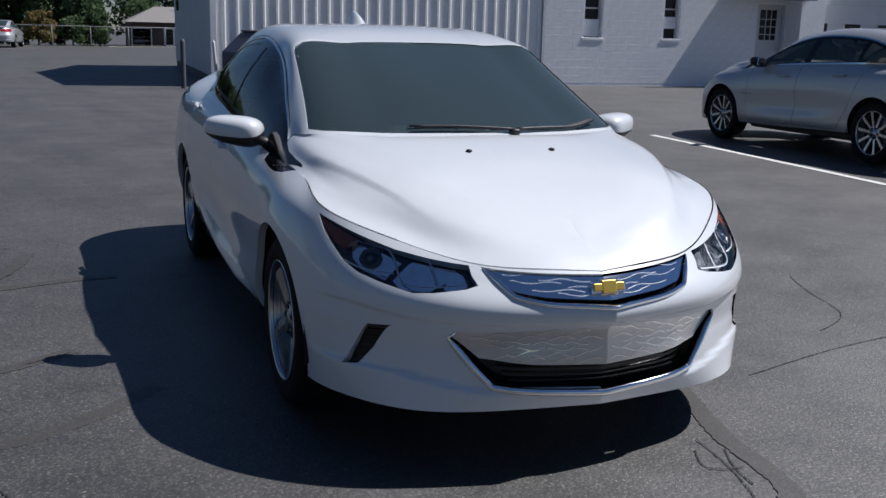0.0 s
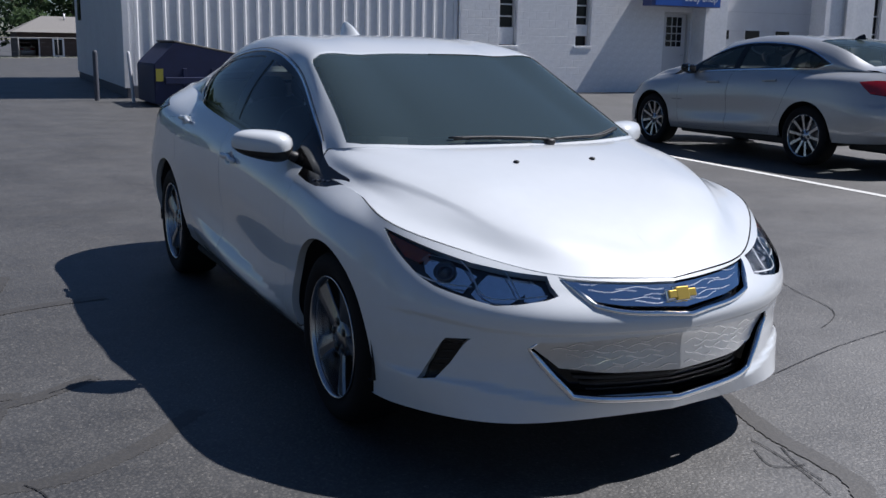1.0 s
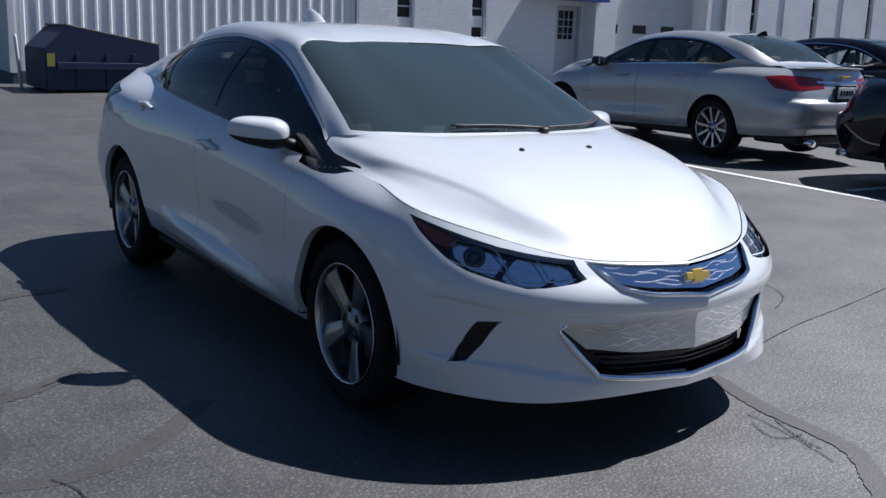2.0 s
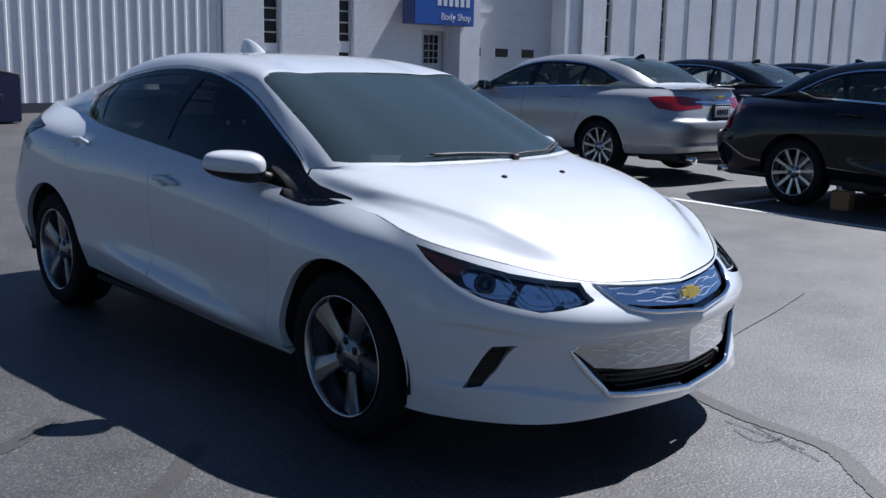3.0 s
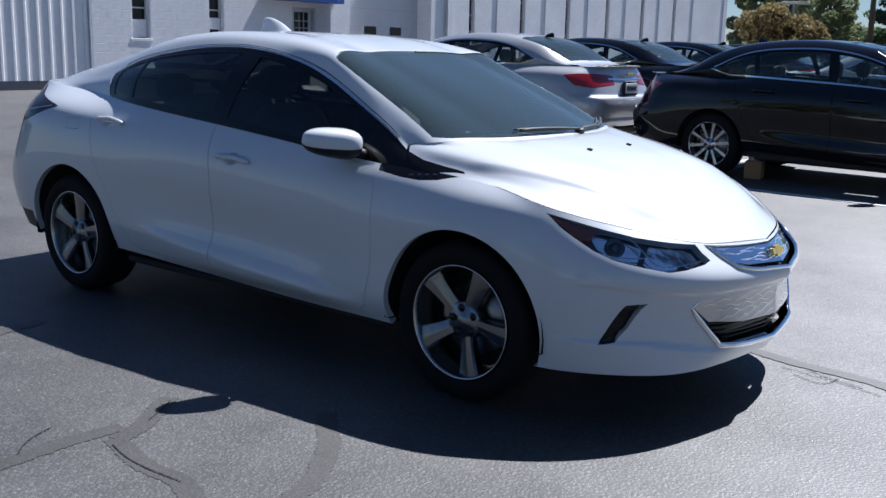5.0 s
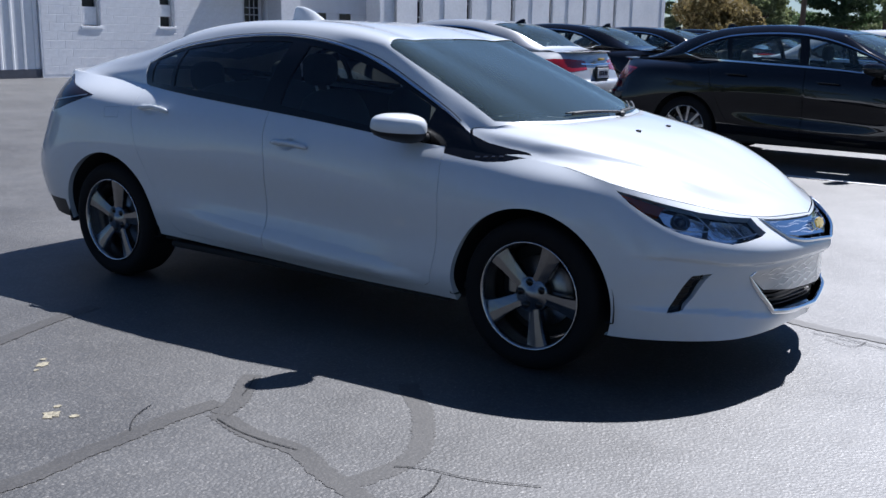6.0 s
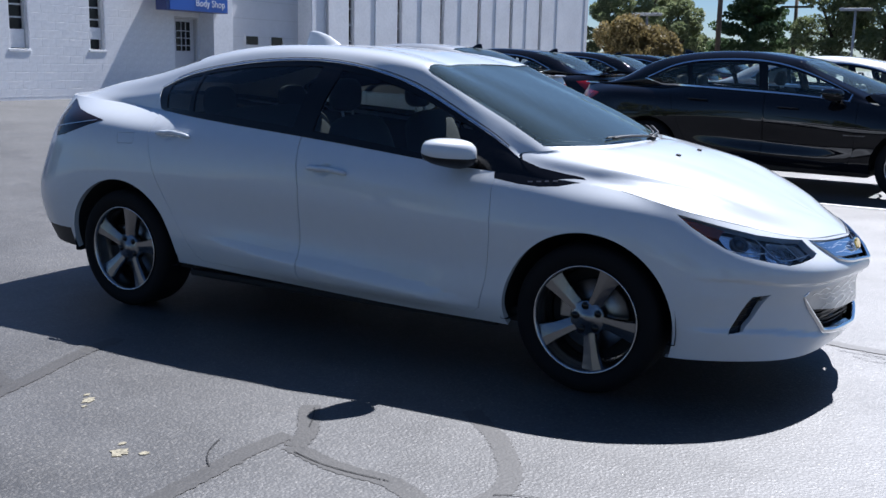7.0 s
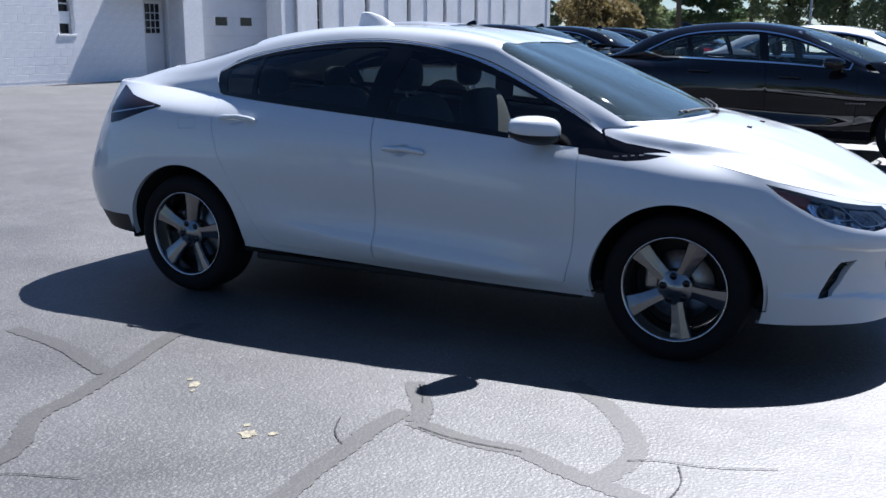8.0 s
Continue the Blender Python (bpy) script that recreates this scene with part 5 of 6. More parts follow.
    def chrome_tube(name, uvs, radius, push, parent):
        """One continuous rounded bar across the nose."""
        q = np.asarray(uvs)
        p = ring.at(*q.T) + ring.normal(*q.T) * sgn[ring] * push
        pts = [tuple(v * np.array([-1, 1, 1])) for v in p[::-1]] + [tuple(v) for v in p[1:]]
        n = len(pts)
        part(name, tube_mesh(pts, radius, 10, taper=[radius * min(1, .25 + .2 * min(i, n - 1 - i)) for i in range(n)]), CHROME, parent)

    low_edge = ring.find([(0, .566), (.11, .573), (.223, .581), (.312, .600), (.355, .645), (.383, .675)], xz, (0, k[3]))
    low_edge[0, 0] = 0
    chrome_tube("grille_chrome_rim", np.vstack([smooth_line(low_edge[:4], 14)[:-1], smooth_line(low_edge[3:], 8)]), 0.0085, 0.002, gr)
    lower = piece("lower_grille", ring, lgr, GLOSS_BLACK, car, "silver lower grille over a dark air intake", push=-0.06, depth=0.0)
    panel = ring.find([(0, .497), (.332, .484), (.482, .478), (.498, .462), (.411, .394), (.238, .376), (0, .368)], xz, (0, k[3]))
    panel[[0, -1], 0] = 0
    piece("grille_panel", ring, dense(panel, 0.02), SATIN, lower, "brushed silver grille panel with wave relief", push=-0.012, depth=0.02)
    for row in range(7):
        for i in range(5):
            u0 = 0.02 + 0.095 * i + 0.045 * (row % 2)
            v0 = np.interp(u0, panel[[6, 5, 4], 0], panel[[6, 5, 4], 1]) + .016 + .0145 * row
            hi = np.interp(u0 + .07, panel[[0, 1, 2], 0], panel[[0, 1, 2], 1]) - .008
            if v0 > hi or u0 + .085 > panel[4, 0] + (row * .012):
                continue
            ln = [(u0 + .085 * t, v0 + .005 * math.sin(t * 5.5 + row * 1.3) - .003 * t) for t in np.linspace(0, 1, 10)]
            strip("grille_wave", ring, ln, 0.0028, -0.0105, CHROME, lower, sgn[ring])
    for j in range(3):
        zz = .345 - .022 * j
        edge = ring.find([(0, zz), (.18, zz + .004), (.37 - .02 * j, zz + .012)], xz, (0, k[3]))
        edge[0, 0] = 0
        strip("intake_slat", ring, smooth_line(edge, 16), 0.007, -0.04, BLACK_PLASTIC, lower, sgn[ring])
    rim = ring.find([(0, .270), (.225, .285), (.372, .300), (.44, .378), (.505, .461), (.485, .481)], xz, (0, k[3]))
    rim[0, 0] = 0
    chrome_tube("intake_chrome_rim", np.vstack([smooth_line(rim[:3], 12)[:-1], smooth_line(rim[2:5], 12)[:-1], rim[4:]]), 0.0125, 0.000, lower)
    # emblem: two crossed bars, plain
    em = bmesh.new()
    box(em, -0.056, 0.056, -0.010, 0.006, -0.013, 0.013, 0.003)
    box(em, -0.026, 0.026, -0.011, 0.006, -0.022, 0.022, 0.003)
    bmesh.ops.transform(em, matrix=Matrix.Translation((0.0, -0.925, 0.622)) @ Matrix.Rotation(radians(-22), 4, "X"), verts=em.verts[:])
    part("emblem", em, GOLD, gr, "plain gold emblem")
    em = bmesh.new()
    box(em, -0.062, 0.062, -0.004, 0.012, -0.018, 0.018, 0.004)
    box(em, -0.032, 0.032, -0.004, 0.012, -0.027, 0.027, 0.004)
    bmesh.ops.transform(em, matrix=Matrix.Translation((0.0, -0.925, 0.622)) @ Matrix.Rotation(radians(-22), 4, "X"), verts=em.verts[:])
    part("emblem_rim", em, CHROME, gr)

    def on_ring(y, z, push=0.0, hi=5):
        q = ring.find([(y, z)], yz, (0, k[hi]))
        return ring.at(*q.T)[0] + ring.normal(*q.T)[0] * sgn[ring] * push, ring.normal(*q.T)[0] * sgn[ring]

    for s in (-1, 1):
        hl = piece("headlight", ring, lamp, LAMP_DARK, car, "clear headlight with projector and amber marker", push=-0.035, depth=0.0, sides=(s,), step=0.03)
        piece("lens", ring, lamp, LENS, hl, "clear lens", gap=0.003, push=-0.002, depth=0.0, sides=(s,), step=0.03)
        marker = dense(ring.find([(-.36, .787), (-.44, .764), (-.52, .738), (-.51, .710), (-.464, .722), (-.41, .756)], yz, (0, k[5])), 0.02)
        piece("amber_marker", ring, marker, AMBER, hl, "amber side marker", push=-0.008, depth=0.02, sides=(s,), step=0.03)
        for name, pts in (("lamp_bowl", [(-.50, .735), (-.60, .712), (-.655, .690), (-.668, .640), (-.60, .657), (-.54, .690)]), ("lamp_bowl", [(-.668, .697), (-.745, .680), (-.770, .650), (-.772, .615), (-.72, .615), (-.685, .640)]), ("lamp_bowl", [(-.745, .682), (-.775, .665), (-.808, .636), (-.80, .622), (-.785, .628)])):
            piece(name, ring, dense(ring.find(pts, yz, (0, k[5])), 0.015), REFLECTOR, hl, "", push=-0.028, depth=0.0, sides=(s,), step=0.02)
        for y, z, r in ((-.585, .696, .029),):
            p, nr = on_ring(y, z, -0.022)
            proj = lathe([(r * 1.15, 0.0), (r, 0.004), (r * .95, -0.008), (r * .80, 0.002), (r * .5, 0.012), (0, 0.016)], 28)
            ob = part("projector", proj, PROJECTOR, hl, "grey-blue projector lens")
            ob.matrix_local = Matrix.Translation((p[0] * s, p[1], p[2])) @ Vector((nr[0] * s, nr[1], nr[2])).to_track_quat("X", "Z").to_matrix().to_4x4()
            ringm = lathe([(r * 1.22, -0.004), (r * 1.30, 0.004), (r * 1.12, 0.006), (r * 1.05, -0.002)], 28)
            ob2 = part("projector_ring", ringm, ALLOY_DARK, ob)
        for pts, w in (([(-.595, .723), (-.662, .675), (-.716, .632), (-.774, .626), (-.809, .635)], .007), ([(-.692, .698), (-.735, .665), (-.778, .629)], .006), ([(-.477, .733), (-.536, .732), (-.592, .720)], .004), ([(-.497, .688), (-.545, .672), (-.61, .658), (-.676, .655)], .007)):
            q = ring.find(pts, yz, (0, k[5]))
            strip("light_guide", ring, smooth_line(q, 20), w, -0.010, WAVE, hl, sgn[ring], (s,))
        fg = piece("fog_recess", ring, fog, GLOSS_BLACK, car, "slanted black recess with a running light", push=-0.03, depth=0.0, sides=(s,), step=0.02)
        drl = dense(ring.find([(-.700, .480), (-.652, .476), (-.640, .462), (-.69, .462)], yz, (0, k[5])), 0.02)
        piece("running_light", ring, drl, LENS, fg, "clear running light", push=-0.012, depth=0.01, sides=(s,), step=0.02)
        for j in range(5):
            q = ring.find([(-.668 + .012 * j, .452 - .024 * j), (-.632 + .011 * j, .448 - .024 * j)], yz, (0, k[5]))
            strip("recess_rib", ring, smooth_line(q, 5), 0.003, -0.0275, BLACK_PLASTIC, fg, sgn[ring], (s,))
        tl_ = piece("tail_lamp", ring, tail, SMOKED, car, "dark smoked tail lamp", gap=0.002, push=0.002, depth=0.02, sides=(s,), step=0.02)
        q = ring.find([(2.90, 1.012), (3.02, .995), (3.14, .978), (3.25, .962)], yz, (k[11], k[14]))
        strip("lamp_bar", ring, smooth_line(q, 16), 0.006, 0.0045, SATIN, tl_, sgn[ring], (s,))
        # door handles: a bar over a shallow cup
        for i, (ya, yb, za, zb) in enumerate(HANDLES):
            q = ring.find([(ya, za), (ya * .75 + yb * .25, za * .75 + zb * .25 + .006), ((ya + yb) / 2, (za + zb) / 2 + .008), (ya * .25 + yb * .75, za * .25 + zb * .75 + .006), (yb, zb)], yz, (k[6], k[13]))
            ln = smooth_line(q, 14)
            p, nr = ring.at(*ln.T), ring.normal(*ln.T) * sgn[ring]
            lift = 0.003 + 0.021 * np.sin(np.linspace(0.12, 3.02, 14)) ** 0.6
            pts = (p + nr * lift[:, None]) * np.array([s, 1, 1])
            h = tube_mesh(pts, 0.012, 10, taper=[.006] + [.0125] * 12 + [.006])
            part("door_handle", h, WHITE_PAINT, doors[s, i])
        # lettering on the black panel, as plain bars
        for j, (yb, wid) in enumerate(((.30, .022), (.262, .020), (.226, .016), (.192, .020))):
            q = ring.find([(yb, .877 + .003 * j), (yb - wid, .878 + .003 * j)], yz, (k[5], k[8]))
            strip("badge_bar", ring, smooth_line(q, 4), 0.010, 0.002, ALLOY_DARK, car, sgn[ring], (s,))
        door_mirror(car, s, WHITE_PAINT, (0.928, 0.640, 0.986), (0.805, 0.585, 0.925))
        # near-black strip standing in for the shade beneath the sill
        part("sill_shade", boxed(s * .72 - .115, s * .72 + .115, .42, 2.25, .222, .258, .012), DARK_GAP, car)
        # washer jets
        jet = part("washer_jet", blob(s * .175, -.153, float(hood.at(*hood.find([(.175, -.153)], (0, 1)).T)[0][2]) + .003, .011, .013, .006, 2.5, 6), BLACK_PLASTIC, car, smooth=True)
        make_wheel(car, s * 0.852, 0.0, s, (5, 0.003, 0.060, 0.106), 0.323, 0.226, 0.768, metal=ALLOY_GREY)
        make_wheel(car, s * 0.857, 2.694, s, (5, 0.003, 0.060, 0.106), 0.323, 0.226, 0.49, metal=ALLOY_GREY)
    # cowl and wipers
    cq = np.stack([np.full(24, top.u0 + 0.004), np.linspace(vt[2] + .1, top.v1, 24)], 1)
    strip("cowl_panel", top, cq, 0.05, -0.010, BLACK_PLASTIC, car, sgn[top])
    for ends, blade in (([(-.30, .125), (-.14, .105), (.02, .085), (.12, .075)], [(-.31, .150), (-.12, .125), (.06, .105)]), ([(.12, .075), (.28, .105), (.42, .145), (.56, .225)], [(.20, .110), (.38, .150), (.58, .255)])):
        def lifted(pts, up):
            out = []
            for x, y in smooth_line(pts, 12):
                q = top.find([(abs(x), y)], (0, 1), (k[6], k[8]))
                g = top.at(*q.T)[0] + top.normal(*q.T)[0] * sgn[top] * up
                out.append((math.copysign(g[0], x), g[1], g[2]))
            return out
        wp = part("wiper", tube_mesh(lifted(ends, .016), 0.0065, 8), BLACK_PLASTIC, car)
        part("wiper_blade", tube_mesh(lifted(blade, .006), 0.0045, 6), BLACK_PLASTIC, wp)
    part("wiper_pivot", blob(.12, .072, 1.022, .024, .022, .014, 2.5, 8), BLACK_PLASTIC, car, smooth=True)
    # roof aerial
    make_fin(car, 1.84, 1.442, 1.4, WHITE_PAINT, "white fin-shaped roof aerial")
    # windscreen sticker and inner mirror
    part("sticker", boxed(.545, .605, .905, .955, 1.285, 1.291), PAPER, car, "small white windscreen sticker").matrix_local = Matrix.Translation((-.10, .02, -.015))
    im = blob(0, .86, 1.245, .11, .02, .035, 3, 10)
    part("inner_mirror", im, CABIN, car, smooth=True)
    cabin(car)
    # unseen shelf-like board, added to stop sun that enters by the rear window
    part("rear_sun_stop", boxed(-.62, .62, 2.42, 3.30, .975, 1.0, .006), CABIN, car)
    underbody(car, -.80, 3.35, .72, (0.0, 2.694))
    # hidden stepped boards, added to keep sun from leaking through the lower intake
    for hw, y0 in ((.335, -.848), (.235, -.870), (.12, -.892)):
        part("intake_sun_stop", boxed(-hw, hw, y0, y0 + .12, .226 + hw * .01, .25 + hw * .01, .003), BLACK_PLASTIC, car)
    part("bumper_beam", boxed(-.40, .40, -.74, -.66, .26, .58, .03), DARK_GAP, car)
    return car


white_hatchback()


# ---- parked saloons ----
def stretched(rows, ymap=((-.985, -1.0), (0, 0), (.30, .40), (2.694, 2.837), (3.64, 4.06)), wide=1.03, zf=1.0):
    ys, yt = zip(*ymap)
    return [[(x * wide, float(np.interp(y, ys, yt)), 0.02 + z * zf) for x, y, z in r] for r in rows]


S_TOP = [
    [(.80, .47, .985), (.78, .78, 1.08), (.768, 1.15, 1.17), (.762, 1.55, 1.22), (.755, 2.0, 1.24), (.742, 2.48, 1.235), (.68, 2.98, 1.185), (.64, 3.5, 1.155), (.49, 3.84, 1.168), (.25, 3.93, 1.175), (0, 3.95, 1.18)],
    [(.765, .52, 1.03), (.735, .80, 1.15), (.69, 1.2, 1.315), (.665, 1.6, 1.40), (.655, 2.05, 1.415), (.65, 2.52, 1.375), (.625, 3.05, 1.24), (.58, 3.5, 1.168), (.44, 3.82, 1.172), (.22, 3.92, 1.178), (0, 3.945, 1.181)],
    [(.67, .50, 1.055), (.655, .80, 1.18), (.63, 1.22, 1.375), (.60, 1.62, 1.445), (.59, 2.06, 1.462), (.585, 2.53, 1.425), (.57, 3.05, 1.285), (.50, 3.48, 1.174), (.38, 3.80, 1.173), (.18, 3.91, 1.179), (0, 3.94, 1.182)],
    [(.38, .32, 1.065), (.36, .68, 1.21), (.34, 1.24, 1.412), (.33, 1.63, 1.475), (.33, 2.07, 1.49), (.32, 2.54, 1.458), (.30, 3.05, 1.335), (.28, 3.46, 1.185), (.2, 3.79, 1.175), (.1, 3.90, 1.18), (0, 3.935, 1.182)],
    [(0, .27, 1.07), (0, .64, 1.22), (0, 1.25, 1.422), (0, 1.63, 1.482), (0, 2.07, 1.497), (0, 2.54, 1.466), (0, 3.05, 1.348), (0, 3.45, 1.19), (0, 3.78, 1.176), (0, 3.89, 1.18), (0, 3.93, 1.183)],
]


def saloon(paint, label, group="parked saloons"):
    """A four-door saloon; the nose points along -y of its own axes."""
    ring_rows = stretched([V_SILL, V_LOW, V_MID, V_WIDE, V_SHOULDER, V_EDGE])
    lift = [(0, 0, 0)] * 5 + [(.0, 0, .03), (.0, 0, .045), (0, 0, .05), (0, 0, .045), (0, 0, .03), (0, 0, .015), (0, 0, .0), (0, 0, -.02), (0, 0, -.05), (0, 0, -.065), (0, 0, -.07), (0, 0, -.07)]
    ring_rows[-1] = [tuple(np.add(p, q)) for p, q in zip(ring_rows[-1], lift)]
    ring_rows[-2] = [tuple(np.add(p, np.multiply(q, .6))) for p, q in zip(ring_rows[-2], lift)]
    hood_rows = stretched(V_HOOD)
    hood_rows = [[(x, y, z + .05 * max(0, (y + .6)) / .9) for x, y, z in r] for r in hood_rows]
    top_rows = [[(x, y, z - .075 * float(ease(y, 3.0, 3.7))) for x, y, z in r] for r in S_TOP]
    ring, hood, top, k = car_surfaces(ring_rows, hood_rows, top_rows, relief=saloon_relief)
    car = thing("car", label, "car", group)
    yz = (1, 2)
    sg = {}
    for s in (ring, hood, top):
        um, vm = (s.u0 + s.u1) / 2, s.v1 / 2
        sg[s] = 1.0 if np.dot(s.normal([um], [vm])[0], s.at([um], [vm])[0] - np.array([0, 1.5, .5])) > 0 else -1.0
    R = 0.345
    a = np.linspace(radians(-20), radians(200), 34)
    holes = []
    for y0, r, lo, hi in ((0.0, .395, 3, 7), (2.837, .395, 10, 13)):
        q = ring.find([(y0 + r * math.cos(t), R + r * math.sin(t)) for t in a], yz, (k[lo], k[hi]))
        q[0, 1] = q[-1, 1] = 0
        holes.append(("arch", q))
    poly = lambda pts, lo, hi: dense(ring.find(dense(pts, 0.08), yz, (k[lo], k[hi])), 0.04)
    fdoor = poly([(.56, 1.06), (.55, .7), (.56, .45), (.60, .31), (1.0, .31), (1.50, .32), (1.50, .8), (1.53, 1.1)], 5, 10)
    rdoor = poly([(1.535, 1.1), (1.508, .8), (1.508, .32), (2.25, .33), (2.42, .58), (2.52, .80), (2.60, 1.0), (2.66, 1.15)], 8, 12)
    tail = poly([(3.50, .985), (3.66, 1.005), (3.80, 1.005), (3.93, .985), (3.955, .87), (3.82, .835), (3.66, .86)], 11, 15)
    uv, tr = cut(ring, holes + [("fdoor", fdoor), ("rdoor", rdoor), ("tail", tail)], 0.06)
    skin("body", ring, uv, tr[None], paint, car, flip=sg[ring], depth=.03)
    piece = lambda name, surf, pl, mat, parent, gap, s, push=0.0, lab="": (lambda ut: skin(name, surf, ut[0], ut[1].get("p", []), mat, parent, lab, flip=sg[surf], push=push, sides=s))(cut(surf, [("p", inset(pl, gap) if gap else pl)], 0.06))
    for s in (-1, 1):
        for name, pl, hy, hz in (("front_door", fdoor, 1.36, .90), ("rear_door", rdoor, 2.36, .95)):
            d = piece(name, ring, pl, paint, car, .003, (s,))
            q = ring.find([(hy, hz), (hy - .11, hz - .003), (hy - .22, hz - .008)], yz, (k[6], k[13]))
            ln = smooth_line(q, 8)
            pts = (ring.at(*ln.T) + ring.normal(*ln.T) * sg[ring] * 0.025) * np.array([s, 1, 1])
            part("door_handle", tube_mesh(pts, .013, 8), paint, d)
        tlm = piece("tail_lamp", ring, tail, RED_LENS, car, .002, (s,), .003, "red tail lamp")
        make_wheel(car, s * .875, 0.0, s, (10, 0.0, .030, .040), R, .238, .2)
        make_wheel(car, s * .880, 2.837, s, (10, 0.0, .030, .040), R, .238, .5)
        door_mirror(car, s, BLACK_PAINT, (.975, .80, 1.06), (.82, .76, 1.0))
        q = poly([(-.36, .82), (-.55, .77), (-.74, .72), (-.80, .68), (-.62, .66), (-.46, .72)], 0, 5)
        hl = piece("headlight", ring, q, LENS, car, .0, (s,), .004, "clear headlight")
        pipe = part("exhaust_tip", tube_mesh([(s * .52, 3.85, .26), (s * .52, 4.03, .26)], .04, 10), CHROME, car)
    for j in range(6):
        q = ring.find([(.66 - .036 * j, .645), (.636 - .036 * j, .646)], yz, (k[5], k[9]))
        strip("badge_bar", ring, smooth_line(q, 4), .011, .004, ALLOY_DARK, car, sg[ring])
    skin("inner_lining", ring, uv, tr["fdoor"] + tr["rdoor"], CABIN, car, flip=sg[ring], push=-.05, depth=0)
    b = dense([(0, .004), (hood.u1 - .01, .004), (hood.u1 - .01, hood.v1), (0, hood.v1)], .08)
    u2, t2 = cut(hood, [("p", b)], .06)
    skin("bonnet", hood, u2, t2["p"], paint, car, flip=sg[hood])
    vt = top.vk
    line_top = [(2.98, 1.165), (2.88, 1.21), (2.72, 1.285), (2.5, 1.352), (2.25, 1.385), (2.0, 1.397), (1.7, 1.393), (1.45, 1.362), (1.2, 1.298), (.95, 1.205), (.75, 1.115), (.64, 1.06)]
    t_uv = top.find(line_top, yz, (k[6], k[13]))
    su = np.linspace(k[6], k[13], 300)
    sy = top.at(su, np.full(300, .01))[:, 1]
    belt = lambda y: float(np.interp(y, sy, su))
    bot = [(belt(y), .012) for y in (.66, .9, 1.2, 1.5, 1.8, 2.1, 2.4, 2.6, 2.75)]
    dlo = dense(np.array(bot + [tuple(q) for q in t_uv]), .04)
    shield = dense([(top.u0 + .02, vt[3] + .03), (top.u0 + .02, top.v1), (k[8] - .02, top.v1), (k[8] - .03, vt[3] + .02)], .06)
    back = dense([(k[11] + .13, vt[3] + .03), (k[11] + .10, top.v1), (k[13] - .06, top.v1), (k[13] - .10, vt[3] + .05)], .06)
    tu, tv = np.array([q[0] for q in t_uv])[::-1], np.array([q[1] for q in t_uv])[::-1]
    panes = []
    for y0, y1 in ((.78, 1.50), (1.60, 2.36), (2.41, 2.74)):
        us = np.linspace(belt(y0), belt(y1), 16)
        panes.append(("pane", dense(np.array([(u, .026) for u in us] + [(u, max(float(np.interp(u, tu, tv)) - .022, .032)) for u in us[::-1]]), .04)))
    ug, tg = cut(top, [("dlo", dlo), ("shield", shield), ("back", back)], .055)
    skin("roof", top, ug, tg[None], paint, car, flip=sg[top], depth=.02)
    skin("windscreen", top, ug, tg["shield"], SALOON_GLASS, car, flip=sg[top], push=-.004, depth=0)
    skin("rear_window", top, ug, tg["back"], SALOON_GLASS, car, flip=sg[top], push=-.004, depth=0)
    ud, td = cut(top, [("dlo", dlo)] + panes, .055)
    for s in (-1, 1):
        skin("window_surround", top, ud, td["dlo"], GLOSS_BLACK, car, flip=sg[top], push=-.003, sides=(s,))
    for i, (_, pl) in enumerate(panes):
        for s in (-1, 1):
            piece("side_window", top, pl, SALOON_GLASS, car, 0, (s,), -.006)
    loop = np.vstack([smooth_line(bot, 40), smooth_line(t_uv, 60), np.array(bot[:1])])
    for s in (-1, 1):
        v, f, n = ribbon(top, loop, .013, .003, (s,), sg[top])
        part("chrome_surround", mesh_data("chrome_surround", v, f, CHROME, n), CHROME, car)
    # tail: plate bay, chrome strip, emblem, roof aerial
    plate = part("number_plate", boxed(-.15, .15, 3.995, 4.01, .76, .89, .004), PAPER, car, "rear number plate with a dark frame")
    part("plate_frame", boxed(-.17, .17, 3.97, 4.004, .74, .91, .004), GLOSS_BLACK, plate)
    for i in range(5):
        part("plate_bar", boxed(-.115 + .05 * i, -.085 + .05 * i, 4.0105, 4.014, .795, .855), NAVY_PAINT, plate)
    q = ring.find([(0, .935), (.2, .937), (.40, .94)], (0, 2), (k[14], k[16]))
    v, f, n = ribbon(ring, smooth_line(q, 16), .02, .004, flip=sg[ring])
    part("chrome_strip", mesh_data("chrome_strip", v, f, CHROME, n), CHROME, car)
    part("emblem", boxed(-.07, .07, 3.95, 3.985, .985, 1.015, .006), GOLD, car, "plain gold emblem")
    make_fin(car, 2.62, 1.452, .95, BLACK_PAINT)
    cabin(car, dash_y=.66, front_y=1.15, rear_y=2.1, floor=(.4, 3.1))
    part("underbody", boxed(-.72, .72, .42, 2.40, .20, .32, .03), BLACK_PLASTIC, car)
    part("rear_valance", boxed(-.62, .62, 3.25, 3.86, .22, .34, .03), BLACK_PLASTIC, car)
    for ya in (0.0, 2.837):
        for s in (-1, 1):
            ob = part("arch_liner", half_liner(.41), DARK_GAP, car)
            ob.matrix_local = Matrix.Translation((s * .86, ya, R)) @ Matrix.Diagonal((s, 1, 1, 1))
    return car


def parked(x, y, heading, m=None):
    """Front axle's middle at (x, y) on the ground; heading in degrees from +x."""
    return Matrix.Translation((x, y, ground_z(x, y))) @ Matrix.Rotation(radians(heading + 90), 4, "Z")


